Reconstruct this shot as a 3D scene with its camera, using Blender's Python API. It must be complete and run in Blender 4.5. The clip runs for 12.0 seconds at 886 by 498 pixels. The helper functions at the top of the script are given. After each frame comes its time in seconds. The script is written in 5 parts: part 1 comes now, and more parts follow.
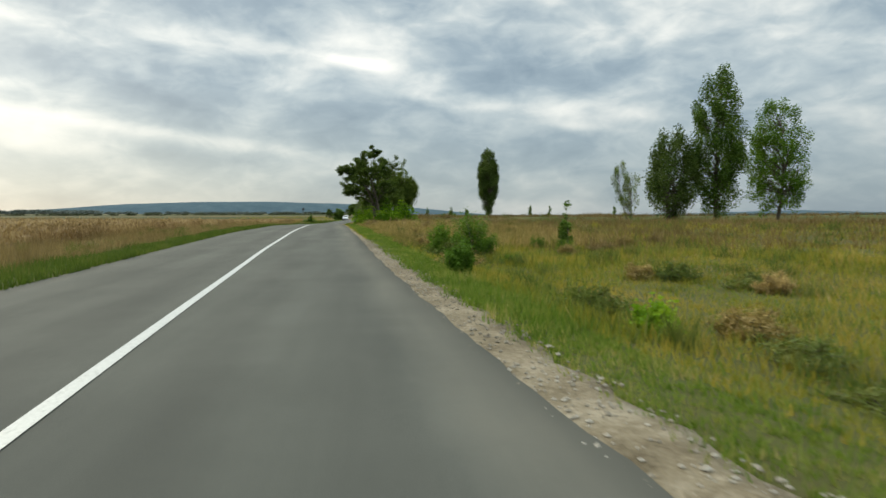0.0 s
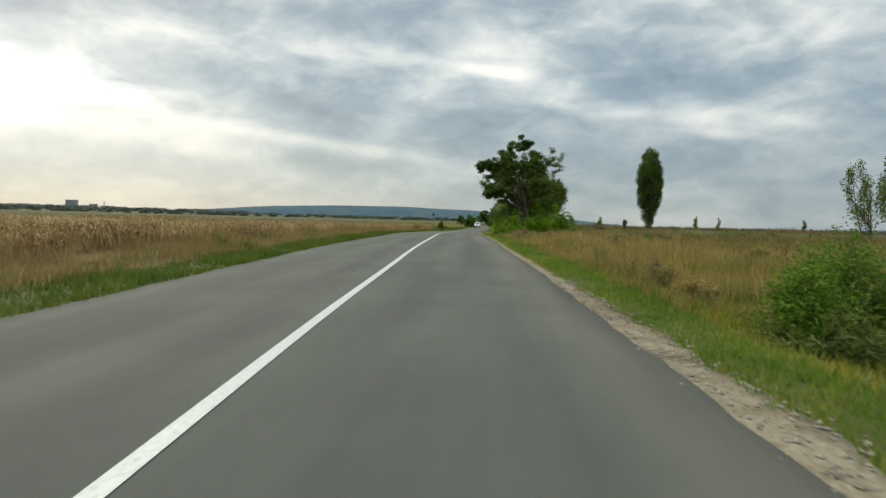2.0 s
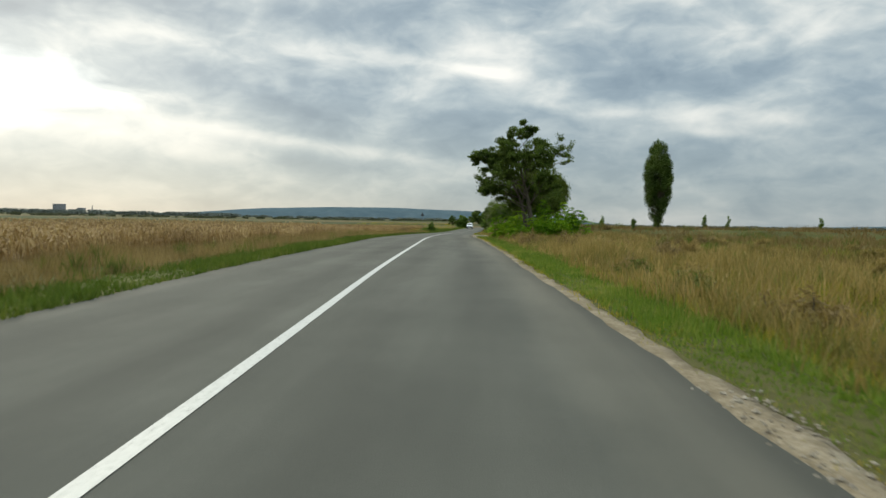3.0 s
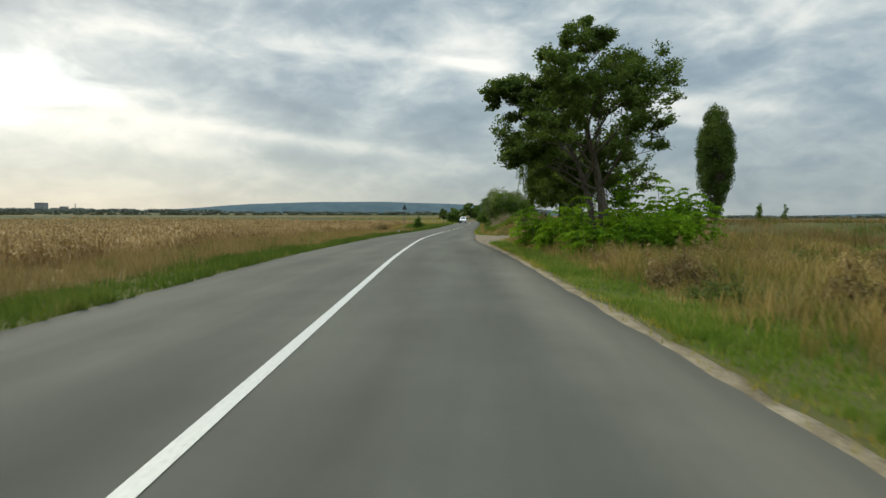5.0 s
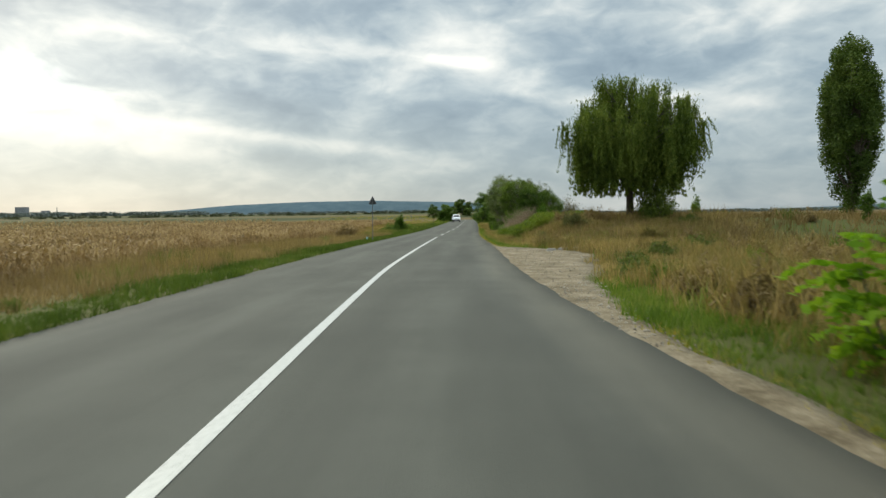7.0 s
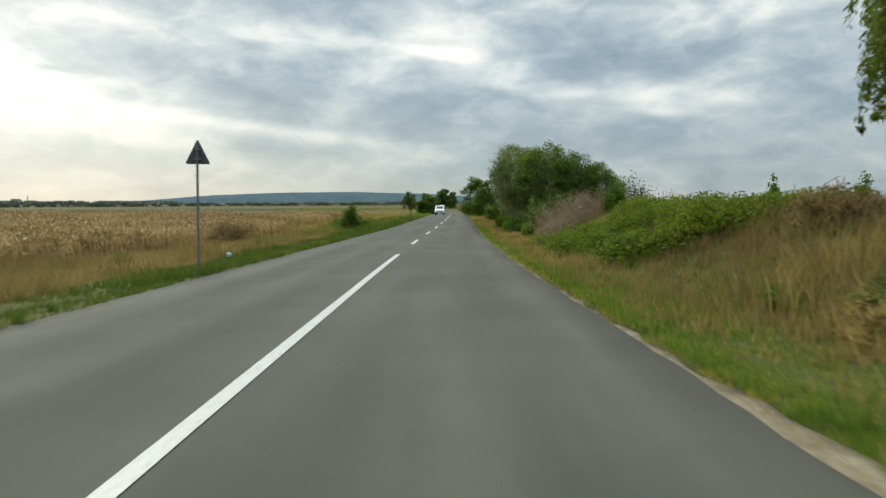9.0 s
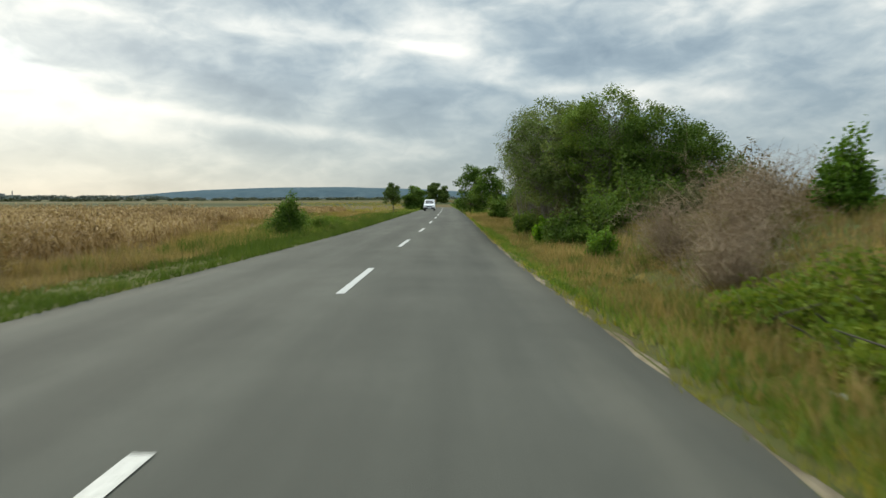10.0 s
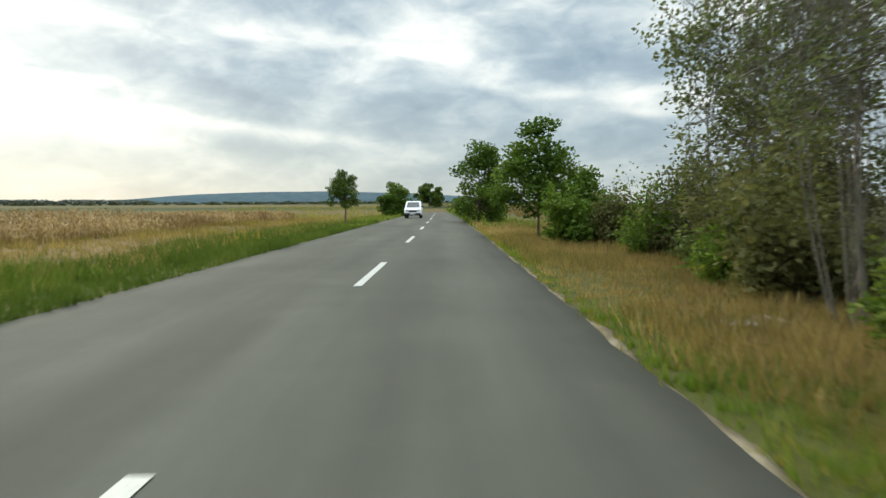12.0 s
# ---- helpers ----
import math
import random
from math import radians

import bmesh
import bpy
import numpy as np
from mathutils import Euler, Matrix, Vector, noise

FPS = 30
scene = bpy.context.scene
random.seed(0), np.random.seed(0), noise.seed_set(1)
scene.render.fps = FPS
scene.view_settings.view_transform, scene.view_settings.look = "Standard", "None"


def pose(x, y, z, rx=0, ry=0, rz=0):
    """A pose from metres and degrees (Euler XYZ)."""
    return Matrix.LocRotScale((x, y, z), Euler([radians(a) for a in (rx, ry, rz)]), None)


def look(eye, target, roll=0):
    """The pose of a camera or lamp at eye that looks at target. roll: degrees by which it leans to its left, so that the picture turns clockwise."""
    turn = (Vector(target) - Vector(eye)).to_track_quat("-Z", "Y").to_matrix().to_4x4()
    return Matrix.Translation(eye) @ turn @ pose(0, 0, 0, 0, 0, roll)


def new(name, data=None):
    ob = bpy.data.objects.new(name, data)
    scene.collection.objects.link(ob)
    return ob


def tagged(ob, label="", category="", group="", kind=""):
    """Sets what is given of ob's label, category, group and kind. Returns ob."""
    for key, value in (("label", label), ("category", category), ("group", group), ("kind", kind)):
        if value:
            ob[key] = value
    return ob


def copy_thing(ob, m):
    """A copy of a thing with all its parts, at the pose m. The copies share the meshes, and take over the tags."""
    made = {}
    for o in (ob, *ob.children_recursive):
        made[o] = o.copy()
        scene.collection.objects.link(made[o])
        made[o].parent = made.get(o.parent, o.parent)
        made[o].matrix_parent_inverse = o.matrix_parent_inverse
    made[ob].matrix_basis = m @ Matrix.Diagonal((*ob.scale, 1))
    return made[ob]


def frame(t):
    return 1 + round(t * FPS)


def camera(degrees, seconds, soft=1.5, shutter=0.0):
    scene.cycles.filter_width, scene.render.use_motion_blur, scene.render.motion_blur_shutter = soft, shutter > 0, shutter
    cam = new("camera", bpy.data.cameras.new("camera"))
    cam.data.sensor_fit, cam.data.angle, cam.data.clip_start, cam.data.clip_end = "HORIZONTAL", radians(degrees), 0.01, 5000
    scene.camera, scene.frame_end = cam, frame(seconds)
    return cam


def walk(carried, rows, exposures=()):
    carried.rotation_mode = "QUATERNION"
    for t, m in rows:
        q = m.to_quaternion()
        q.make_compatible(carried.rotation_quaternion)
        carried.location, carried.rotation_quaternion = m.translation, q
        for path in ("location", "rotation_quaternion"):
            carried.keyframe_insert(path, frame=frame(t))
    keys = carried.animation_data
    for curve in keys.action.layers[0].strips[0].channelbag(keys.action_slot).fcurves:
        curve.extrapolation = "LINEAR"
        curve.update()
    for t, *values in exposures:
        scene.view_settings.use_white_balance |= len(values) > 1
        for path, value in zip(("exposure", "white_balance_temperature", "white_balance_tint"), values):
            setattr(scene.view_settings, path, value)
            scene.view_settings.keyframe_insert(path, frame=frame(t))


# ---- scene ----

# ---------------------------------------------------------------- camera
cam = camera(70.0, 12.0, soft=1.5, shutter=0.16)
# seconds, x, y, z, heading to the left, upward tilt, lean (degrees)
PATH = [
    (0, 5.061, 0.000, 0.906, -6.975, -2.732, -0.298),
    (0.5, 4.924, 3.975, 0.949, -1.159, -2.506, 0.251),
    (1, 4.652, 7.979, 0.985, 1.480, -1.870, 0.548),
    (1.5, 4.082, 12.209, 1.022, 3.442, -2.128, 0.949),
    (2, 3.511, 16.690, 1.067, 4.525, -2.158, 1.410),
    (2.5, 3.342, 21.414, 1.132, 4.194, -2.339, 1.603),
    (3, 3.000, 26.388, 1.216, 3.800, -2.086, 0.847),
    (5, 1.354, 51.622, 1.572, 2.897, -2.682, 0.007),
    (5.5, 0.870, 58.529, 1.593, 2.778, -2.480, 0.273),
    (6, 0.488, 65.400, 1.628, 2.681, -2.607, 0.001),
    (6.5, 0.115, 72.243, 1.675, 2.344, -2.882, -0.891),
    (7, -0.177, 79.120, 1.668, 1.959, -2.867, -0.933),
    (9, -0.790, 109.995, 1.553, 0.337, -3.593, -0.438),
    (9.5, -0.804, 118.847, 1.511, -0.190, -3.499, -0.212),
    (10, -0.728, 127.920, 1.459, -0.452, -4.012, -0.350),
    (10.5, -0.459, 137.039, 1.422, -0.596, -3.575, -0.529),
    (11, -0.381, 146.011, 1.394, -0.705, -3.452, -0.870),
    (11.5, -0.241, 154.778, 1.399, -0.835, -3.507, -0.590),
    (12, -0.031, 163.524, 1.412, -0.924, -3.613, -0.387),
]


def carried_pose(x, y, z, left, tilt, lean):
    a, b = radians(left), radians(tilt)
    ahead = Vector((-math.sin(a) * math.cos(b), math.cos(a) * math.cos(b), math.sin(b)))
    eye = Vector((x, y, z))
    return look(eye, eye + ahead, lean)


EXPOSURES = [(t, e, 7020, 6.2) for t, e in ((0, 0.23), (1, 0.2), (2.5, 0.12), (5, 0.12), (6.5, 0.25), (9.5, 0.25), (10.5, 0.3), (11.5, 0.45), (12, 0.48))]
walk(cam, [(r[0], carried_pose(*r[1:])) for r in PATH], EXPOSURES)

# ---------------------------------------------------------------- sky and sun
SUN_LEFT, SUN_UP = 37.0, 24.0      # degrees left of the road's line, and up


def node(nt, kind, at=None, operation=None):
    n = nt.nodes.new(kind)
    for k, v in (at or {}).items():
        n.inputs[k].default_value = v
    if operation:
        n.operation = operation
    return n


def ramp(nt, stops, fac=None, mode="LINEAR"):
    n = nt.nodes.new("ShaderNodeValToRGB")
    n.color_ramp.interpolation = mode
    el = n.color_ramp.elements
    while len(el) < len(stops):
        el.new(0.5)
    for e, (p, c) in zip(el, stops):
        e.position = p
        e.color = (*c, 1) if len(c) == 3 else c
    if fac is not None:
        nt.links.new(fac, n.inputs[0])
    return n.outputs[0]


def mathn(nt, op, a, b=None, c=None, clamp=False):
    n = nt.nodes.new("ShaderNodeMath")
    n.operation, n.use_clamp = op, clamp
    for i, v in enumerate((a, b, c)):
        if v is None:
            continue
        if isinstance(v, (int, float)):
            n.inputs[i].default_value = v
        else:
            nt.links.new(v, n.inputs[i])
    return n.outputs[0]


def mixc(nt, fac, a, b, blend="MIX"):
    n = nt.nodes.new("ShaderNodeMix")
    n.data_type, n.blend_type = "RGBA", blend
    for sock, v in ((n.inputs[0], fac), (n.inputs[6], a), (n.inputs[7], b)):
        if isinstance(v, (int, float)):
            sock.default_value = v
        elif isinstance(v, tuple):
            sock.default_value = (*v, 1)
        else:
            nt.links.new(v, sock)
    return n.outputs[2]


def build_world():
    w = bpy.data.worlds.new("overcast_sky")
    scene.world = w
    w.use_nodes = True
    nt = w.node_tree
    nt.nodes.clear()
    L = nt.links.new
    co = node(nt, "ShaderNodeTexCoord").outputs["Generated"]
    nrm = node(nt, "ShaderNodeVectorMath", operation="NORMALIZE")
    L(co, nrm.inputs[0])
    sep = node(nt, "ShaderNodeSeparateXYZ")
    L(nrm.outputs[0], sep.inputs[0])
    up = mathn(nt, "MAXIMUM", sep.outputs[2], 0.0)
    deg = 180 / math.pi
    az = mathn(nt, "MULTIPLY", mathn(nt, "ARCTAN2", sep.outputs[0], sep.outputs[1]), deg)
    el = mathn(nt, "MULTIPLY", mathn(nt, "ARCSINE", sep.outputs[2]), deg)
    sky = node(nt, "ShaderNodeTexSky")
    sky.sky_type, sky.sun_disc = "NISHITA", False
    sky.sun_elevation, sky.sun_rotation = radians(SUN_UP), radians(-SUN_LEFT)
    sky_c = mixc(nt, 1.0, sky.outputs[0], (0.09, 0.09, 0.09), "MULTIPLY")

    def clouds(scale, squash, detail, rough, warp, shift):
        m = node(nt, "ShaderNodeMapping")
        m.inputs["Location"].default_value = shift
        m.inputs["Rotation"].default_value = (0, radians(5), 0)
        m.inputs["Scale"].default_value = (scale, scale, scale * squash)
        L(nrm.outputs[0], m.inputs[0])
        n = node(nt, "ShaderNodeTexNoise", {"Scale": 1.0, "Detail": detail, "Roughness": rough, "Distortion": warp})
        L(m.outputs[0], n.inputs["Vector"])
        return n.outputs["Fac"]

    def bank_of_cloud(az0, el0, wide, high, tilt=0.0):
        """1 at the middle of a cloud bank, falling off to its edges; degrees."""
        dx = mathn(nt, "SUBTRACT", az, az0)
        dy = mathn(nt, "SUBTRACT", mathn(nt, "SUBTRACT", el, el0), mathn(nt, "MULTIPLY", dx, tilt))
        q = mathn(nt, "ADD", mathn(nt, "POWER", mathn(nt, "ABSOLUTE", mathn(nt, "DIVIDE", dx, wide)), 2.0),
                  mathn(nt, "POWER", mathn(nt, "ABSOLUTE", mathn(nt, "DIVIDE", dy, high)), 2.0))
        return mathn(nt, "EXPONENT", mathn(nt, "MULTIPLY", q, -1.0))

    big = clouds(3.4, 2.9, 4.0, 0.5, 0.4, (3.1, 1.7, 0.6))
    fine = clouds(8.0, 2.1, 8.0, 0.5, 0.5, (0.4, 5.2, 2.0))
    wisp = clouds(20.0, 2.0, 8.0, 0.55, 0.6, (7.4, 1.2, 4.0))
    mixed = mathn(nt, "ADD", mathn(nt, "MULTIPLY", big, 0.46), mathn(nt, "ADD", mathn(nt, "MULTIPLY", fine, 0.36), mathn(nt, "MULTIPLY", wisp, 0.18)))
    for amount, spot in ((-0.10, (-13.0, 10.6, 13.0, 2.0, -0.03)), (-0.13, (12.5, 12.4, 6.0, 1.6, 0.02)), (-0.09, (25.0, 11.5, 9.0, 1.7, -0.03)), (-0.12, (21.0, 5.8, 14.0, 2.2, -0.03)),
                         (-0.10, (-26.0, 12.3, 5.0, 1.4, -0.06)), (-0.15, (-39.0, 15.8, 5.0, 1.7, 0.0)), (-0.07, (0.0, 17.8, 9.0, 1.4, -0.08)), (-0.06, (2.0, 8.8, 8.0, 1.6, -0.05)),
                         (0.12, (-15.5, 15.2, 7.0, 1.7, -0.12)), (0.14, (-3.5, 14.0, 6.0, 0.55, -0.13)), (0.08, (3.5, 12.6, 5.0, 1.0, -0.16)), (0.12, (24.0, 16.0, 8.0, 2.4, 0.1)),
                         (0.14, (-15.0, 6.9, 13.0, 0.6, -0.11)), (0.09, (-28.0, 7.2, 9.0, 2.2, 0.0)), (0.10, (17.5, 9.4, 2.2, 0.8, 0.0)), (0.10, (23.0, 9.0, 2.6, 0.8, 0.0)), (0.07, (20.5, 7.9, 4.0, 0.4, -0.1)), (0.08, (11.0, 9.9, 3.5, 0.4, 0.0))):
        mixed = mathn(nt, "ADD", mixed, mathn(nt, "MULTIPLY", bank_of_cloud(*spot), amount))
    grey = ramp(nt, [(0.32, (0.215, 0.295, 0.39)), (0.42, (0.305, 0.395, 0.49)), (0.50, (0.46, 0.545, 0.62)), (0.58, (0.68, 0.735, 0.78)), (0.70, (0.97, 0.98, 0.99))], mixed)
    # paler towards the horizon, creamier on the sun's side
    low = ramp(nt, [(0.0, (1, 1, 1)), (0.06, (0.75, 0.75, 0.75)), (0.2, (0, 0, 0))], up)
    side = bank_of_cloud(-30.0, 3.0, 30.0, 30.0)
    pale = mixc(nt, side, (0.22, 0.285, 0.35), (0.45, 0.49, 0.485))
    hor = mixc(nt, mathn(nt, "MULTIPLY", low, 0.66), grey, pale)
    # the gap in the cloud before the hidden sun, with a ragged rim
    rag = mathn(nt, "MULTIPLY", mathn(nt, "SUBTRACT", fine, 0.5), 3.4)
    gap = mathn(nt, "MULTIPLY", mathn(nt, "ADD", mathn(nt, "SUBTRACT", bank_of_cloud(-39.5, 10.2, 8.6, 2.7), 0.30), mathn(nt, "MULTIPLY", rag, 0.30)), 1.7, clamp=True)
    halo = mathn(nt, "MULTIPLY", bank_of_cloud(-39.0, 9.5, 14.0, 7.0), 0.12)
    glow = mathn(nt, "ADD", halo, mathn(nt, "MULTIPLY", gap, 0.75))
    lit = mixc(nt, 1.0, hor, mixc(nt, glow, (0, 0, 0), (1.0, 1.0, 0.99)), "ADD")
    # an overcast dome grows brighter overhead
    dome = mathn(nt, "ADD", 1.0, mathn(nt, "MULTIPLY", mathn(nt, "MAXIMUM", mathn(nt, "SUBTRACT", up, 0.36), 0.0), 4.2))
    dome_c = node(nt, "ShaderNodeCombineXYZ")
    for i in range(3):
        L(dome, dome_c.inputs[i])
    cloud = mixc(nt, 1.0, lit, dome_c.outputs[0], "MULTIPLY")
    total = mixc(nt, 0.9, sky_c, cloud)
    bg = node(nt, "ShaderNodeBackground", {"Strength": 1.0})
    L(total, bg.inputs[0])
    out = node(nt, "ShaderNodeOutputWorld")
    L(bg.outputs[0], out.inputs[0])


build_world()
sun = new("sun", bpy.data.lights.new("sun", "SUN"))
sun.data.energy, sun.data.angle, sun.data.color = 1.5, radians(14), (1.0, 0.92, 0.78)
_a, _b = radians(SUN_LEFT), radians(SUN_UP)
sun.matrix_world = look((0, 0, 0), (math.sin(_a) * math.cos(_b), -math.cos(_a) * math.cos(_b), -math.sin(_b)))
sun.location = (-60, 90, 60)


# ---------------------------------------------------------------- materials
def material(name):
    m = bpy.data.materials.new(name)
    m.use_nodes = True
    nt = m.node_tree
    nt.nodes.clear()
    return m, nt, node(nt, "ShaderNodeOutputMaterial")


def noise_of(nt, scale, detail=5.0, rough=0.55, vec=None, warp=0.0):
    n = node(nt, "ShaderNodeTexNoise", {"Scale": scale, "Detail": detail, "Roughness": rough, "Distortion": warp})
    if vec is not None:
        nt.links.new(vec, n.inputs["Vector"])
    return n.outputs["Fac"]


def place(nt):
    return node(nt, "ShaderNodeNewGeometry").outputs["Position"]


def surface(nt, out, color, rough=0.8, bump=None, height=0.01, metal=0.0, spec=0.3):
    p = node(nt, "ShaderNodeBsdfPrincipled", {"Metallic": metal, "Specular IOR Level": spec})
    for sock, v in (("Base Color", color), ("Roughness", rough)):
        if isinstance(v, tuple):
            p.inputs[sock].default_value = (*v, 1)
        elif isinstance(v, (int, float)):
            p.inputs[sock].default_value = v
        else:
            nt.links.new(v, p.inputs[sock])
    if bump is not None:
        b = node(nt, "ShaderNodeBump", {"Strength": 0.6, "Distance": height})
        nt.links.new(bump, b.inputs["Height"])
        nt.links.new(b.outputs[0], p.inputs["Normal"])
    nt.links.new(p.outputs[0], out.inputs[0])
    return p


def plain(name, color, rough=0.6, metal=0.0, wear=0.15, scale=30.0, spec=0.4):
    m, nt, out = material(name)
    n = noise_of(nt, scale, 4.0)
    dark = tuple(c * (1 - wear) for c in color)
    light = tuple(min(1.0, c * (1 + wear)) for c in color)
    surface(nt, out, ramp(nt, [(0.3, dark), (0.7, light)], n), rough, n, 0.002, metal, spec)
    return m


def foliage(name, stops, through_light=0.3, rough=0.6, patch=0.35):
    """Leaves or blades: each its own shade, with broad patches of tone."""
    m, nt, out = material(name)
    geo = node(nt, "ShaderNodeNewGeometry")
    n = noise_of(nt, patch, 3.0, vec=geo.outputs["Position"])
    tuft = noise_of(nt, patch * 7, 2.0, vec=geo.outputs["Position"])
    f = mathn(nt, "MULTIPLY_ADD", geo.outputs["Random Per Island"], 0.42, -0.21)
    f = mathn(nt, "ADD", f, mathn(nt, "MULTIPLY_ADD", n, 1.5, -0.75))
    f = mathn(nt, "ADD", f, mathn(nt, "MULTIPLY_ADD", tuft, 0.9, -0.45))
    c = ramp(nt, stops, mathn(nt, "ADD", f, 0.5, clamp=True))
    p = node(nt, "ShaderNodeBsdfPrincipled", {"Roughness": rough, "Specular IOR Level": 0.1})
    t = node(nt, "ShaderNodeBsdfTranslucent")
    nt.links.new(c, p.inputs["Base Color"])
    nt.links.new(mixc(nt, 1.0, c, (1.0, 1.0, 0.7), "MULTIPLY"), t.inputs[0])
    mx = node(nt, "ShaderNodeMixShader", {0: through_light})
    nt.links.new(p.outputs[0], mx.inputs[1]), nt.links.new(t.outputs[0], mx.inputs[2])
    nt.links.new(mx.outputs[0], out.inputs[0])
    return m


def asphalt_material():
    m, nt, out = material("worn_asphalt")
    pos = place(nt)
    squeeze = node(nt, "ShaderNodeMapping")
    squeeze.inputs["Scale"].default_value = (1.0, 0.09, 1.0)
    nt.links.new(pos, squeeze.inputs[0])
    stone = node(nt, "ShaderNodeTexVoronoi", {"Scale": 85.0})
    nt.links.new(pos, stone.inputs["Vector"])
    tracks = noise_of(nt, 0.9, 4.0, vec=squeeze.outputs[0])
    patches = noise_of(nt, 0.35, 6.0, 0.6, pos)
    fine = noise_of(nt, 140.0, 3.0, vec=pos)
    base = ramp(nt, [(0.32, (0.060, 0.061, 0.051)), (0.5, (0.081, 0.082, 0.068)), (0.68, (0.108, 0.108, 0.090))], mathn(nt, "ADD", mathn(nt, "MULTIPLY", tracks, 0.6), mathn(nt, "MULTIPLY", patches, 0.4)))
    grains = ramp(nt, [(0.0, (0.72, 0.72, 0.72)), (0.5, (1.0, 1.0, 1.0)), (1.0, (1.3, 1.29, 1.26))], fine)
    col = mixc(nt, 1.0, base, grains, "MULTIPLY")
    # polished wheel tracks, and dust blown in from the crumbling edge
    band = node(nt, "ShaderNodeAttribute")
    band.attribute_name = "across"
    off = mathn(nt, "ADD", band.outputs["Fac"], mathn(nt, "MULTIPLY_ADD", patches, 0.7, -0.35))
    from_mid = mathn(nt, "ABSOLUTE", off)
    track = mathn(nt, "MULTIPLY_ADD", mathn(nt, "SINE", mathn(nt, "MULTIPLY_ADD", from_mid, 3.9, -2.0)), 0.5, 0.5)
    col = mixc(nt, mathn(nt, "MULTIPLY", track, 0.34), col, mixc(nt, 1.0, col, (0.62, 0.62, 0.62), "MULTIPLY"))
    dust = mathn(nt, "MULTIPLY", mathn(nt, "DIVIDE", mathn(nt, "SUBTRACT", off, 2.75), 1.1, clamp=True), mathn(nt, "MULTIPLY_ADD", tracks, 1.6, -0.25, clamp=True))
    col = mixc(nt, mathn(nt, "MULTIPLY", dust, 0.75), col, (0.17, 0.15, 0.11))
    height = mathn(nt, "ADD", mathn(nt, "MULTIPLY", stone.outputs["Distance"], 0.6), fine)
    surface(nt, out, col, 0.9, height, 0.006, spec=0.18)
    return m


def ground_material():
    """Soil and thatch near the road, strips of stubble and green crops far off."""
    m, nt, out = material("field_soil")
    pos = place(nt)
    sep = node(nt, "ShaderNodeSeparateXYZ")
    nt.links.new(pos, sep.inputs[0])
    fine = noise_of(nt, 9.0, 8.0, 0.65, pos)
    broad = noise_of(nt, 0.12, 5.0, 0.55, pos)
    thatch = ramp(nt, [(0.28, (0.048, 0.048, 0.017)), (0.45, (0.086, 0.080, 0.028)), (0.58, (0.074, 0.084, 0.022)), (0.75, (0.118, 0.102, 0.042))],
                  mathn(nt, "ADD", mathn(nt, "MULTIPLY", fine, 0.55), mathn(nt, "MULTIPLY", broad, 0.45)))
    edge = mathn(nt, "ADD", sep.outputs[0], mathn(nt, "MULTIPLY", broad, 4.0))
    crop = mathn(nt, "DIVIDE", mathn(nt, "SUBTRACT", -7.0, edge), 2.5, clamp=True)
    stubble = ramp(nt, [(0.3, (0.085, 0.055, 0.024)), (0.5, (0.15, 0.10, 0.042)), (0.7, (0.23, 0.16, 0.072))], fine)
    thatch = mixc(nt, crop, thatch, stubble)
    strip_co = node(nt, "ShaderNodeMapping")
    strip_co.inputs["Scale"].default_value = (0.0012, 0.006, 0.0)
    strip_co.inputs["Rotation"].default_value = (0, 0, radians(8))
    nt.links.new(pos, strip_co.inputs[0])
    strips = noise_of(nt, 1.0, 2.0, 0.5, strip_co.outputs[0])
    far = ramp(nt, [(0.36, (0.032, 0.040, 0.012)), (0.46, (0.048, 0.062, 0.017)), (0.53, (0.12, 0.088, 0.038)), (0.57, (0.036, 0.044, 0.014)), (0.64, (0.062, 0.056, 0.023)), (0.72, (0.13, 0.098, 0.044))], strips)
    wild = ramp(nt, [(0.35, (0.080, 0.062, 0.026)), (0.5, (0.135, 0.098, 0.042)), (0.65, (0.190, 0.136, 0.062))], mathn(nt, "ADD", mathn(nt, "MULTIPLY", fine, 0.5), mathn(nt, "MULTIPLY", broad, 0.5)))
    far = mixc(nt, mathn(nt, "DIVIDE", mathn(nt, "SUBTRACT", sep.outputs[0], 15.0), 25.0, clamp=True), far, wild)
    away = node(nt, "ShaderNodeVectorMath", operation="LENGTH")
    nt.links.new(pos, away.inputs[0])
    f = ramp(nt, [(0.0, (0, 0, 0)), (1.0, (1, 1, 1))], mathn(nt, "DIVIDE", mathn(nt, "SUBTRACT", away.outputs["Value"], 190.0), 120.0, clamp=True))
    surface(nt, out, mixc(nt, f, thatch, far), 0.95, fine, 0.05, spec=0.1)
    return m


def gravel_material():
    m, nt, out = material("pale_gravel")
    pos = place(nt)
    cells = node(nt, "ShaderNodeTexVoronoi", {"Scale": 26.0})
    nt.links.new(pos, cells.inputs["Vector"])
    n = noise_of(nt, 1.3, 8.0, 0.7, pos)
    col = ramp(nt, [(0.25, (0.100, 0.076, 0.044)), (0.5, (0.195, 0.155, 0.098)), (0.75, (0.30, 0.25, 0.175))], mathn(nt, "ADD", mathn(nt, "MULTIPLY", cells.outputs["Color"], 0.22), mathn(nt, "MULTIPLY_ADD", n, 1.3, -0.27)))
    surface(nt, out, col, 0.95, cells.outputs["Distance"], 0.02, spec=0.15)
    return m


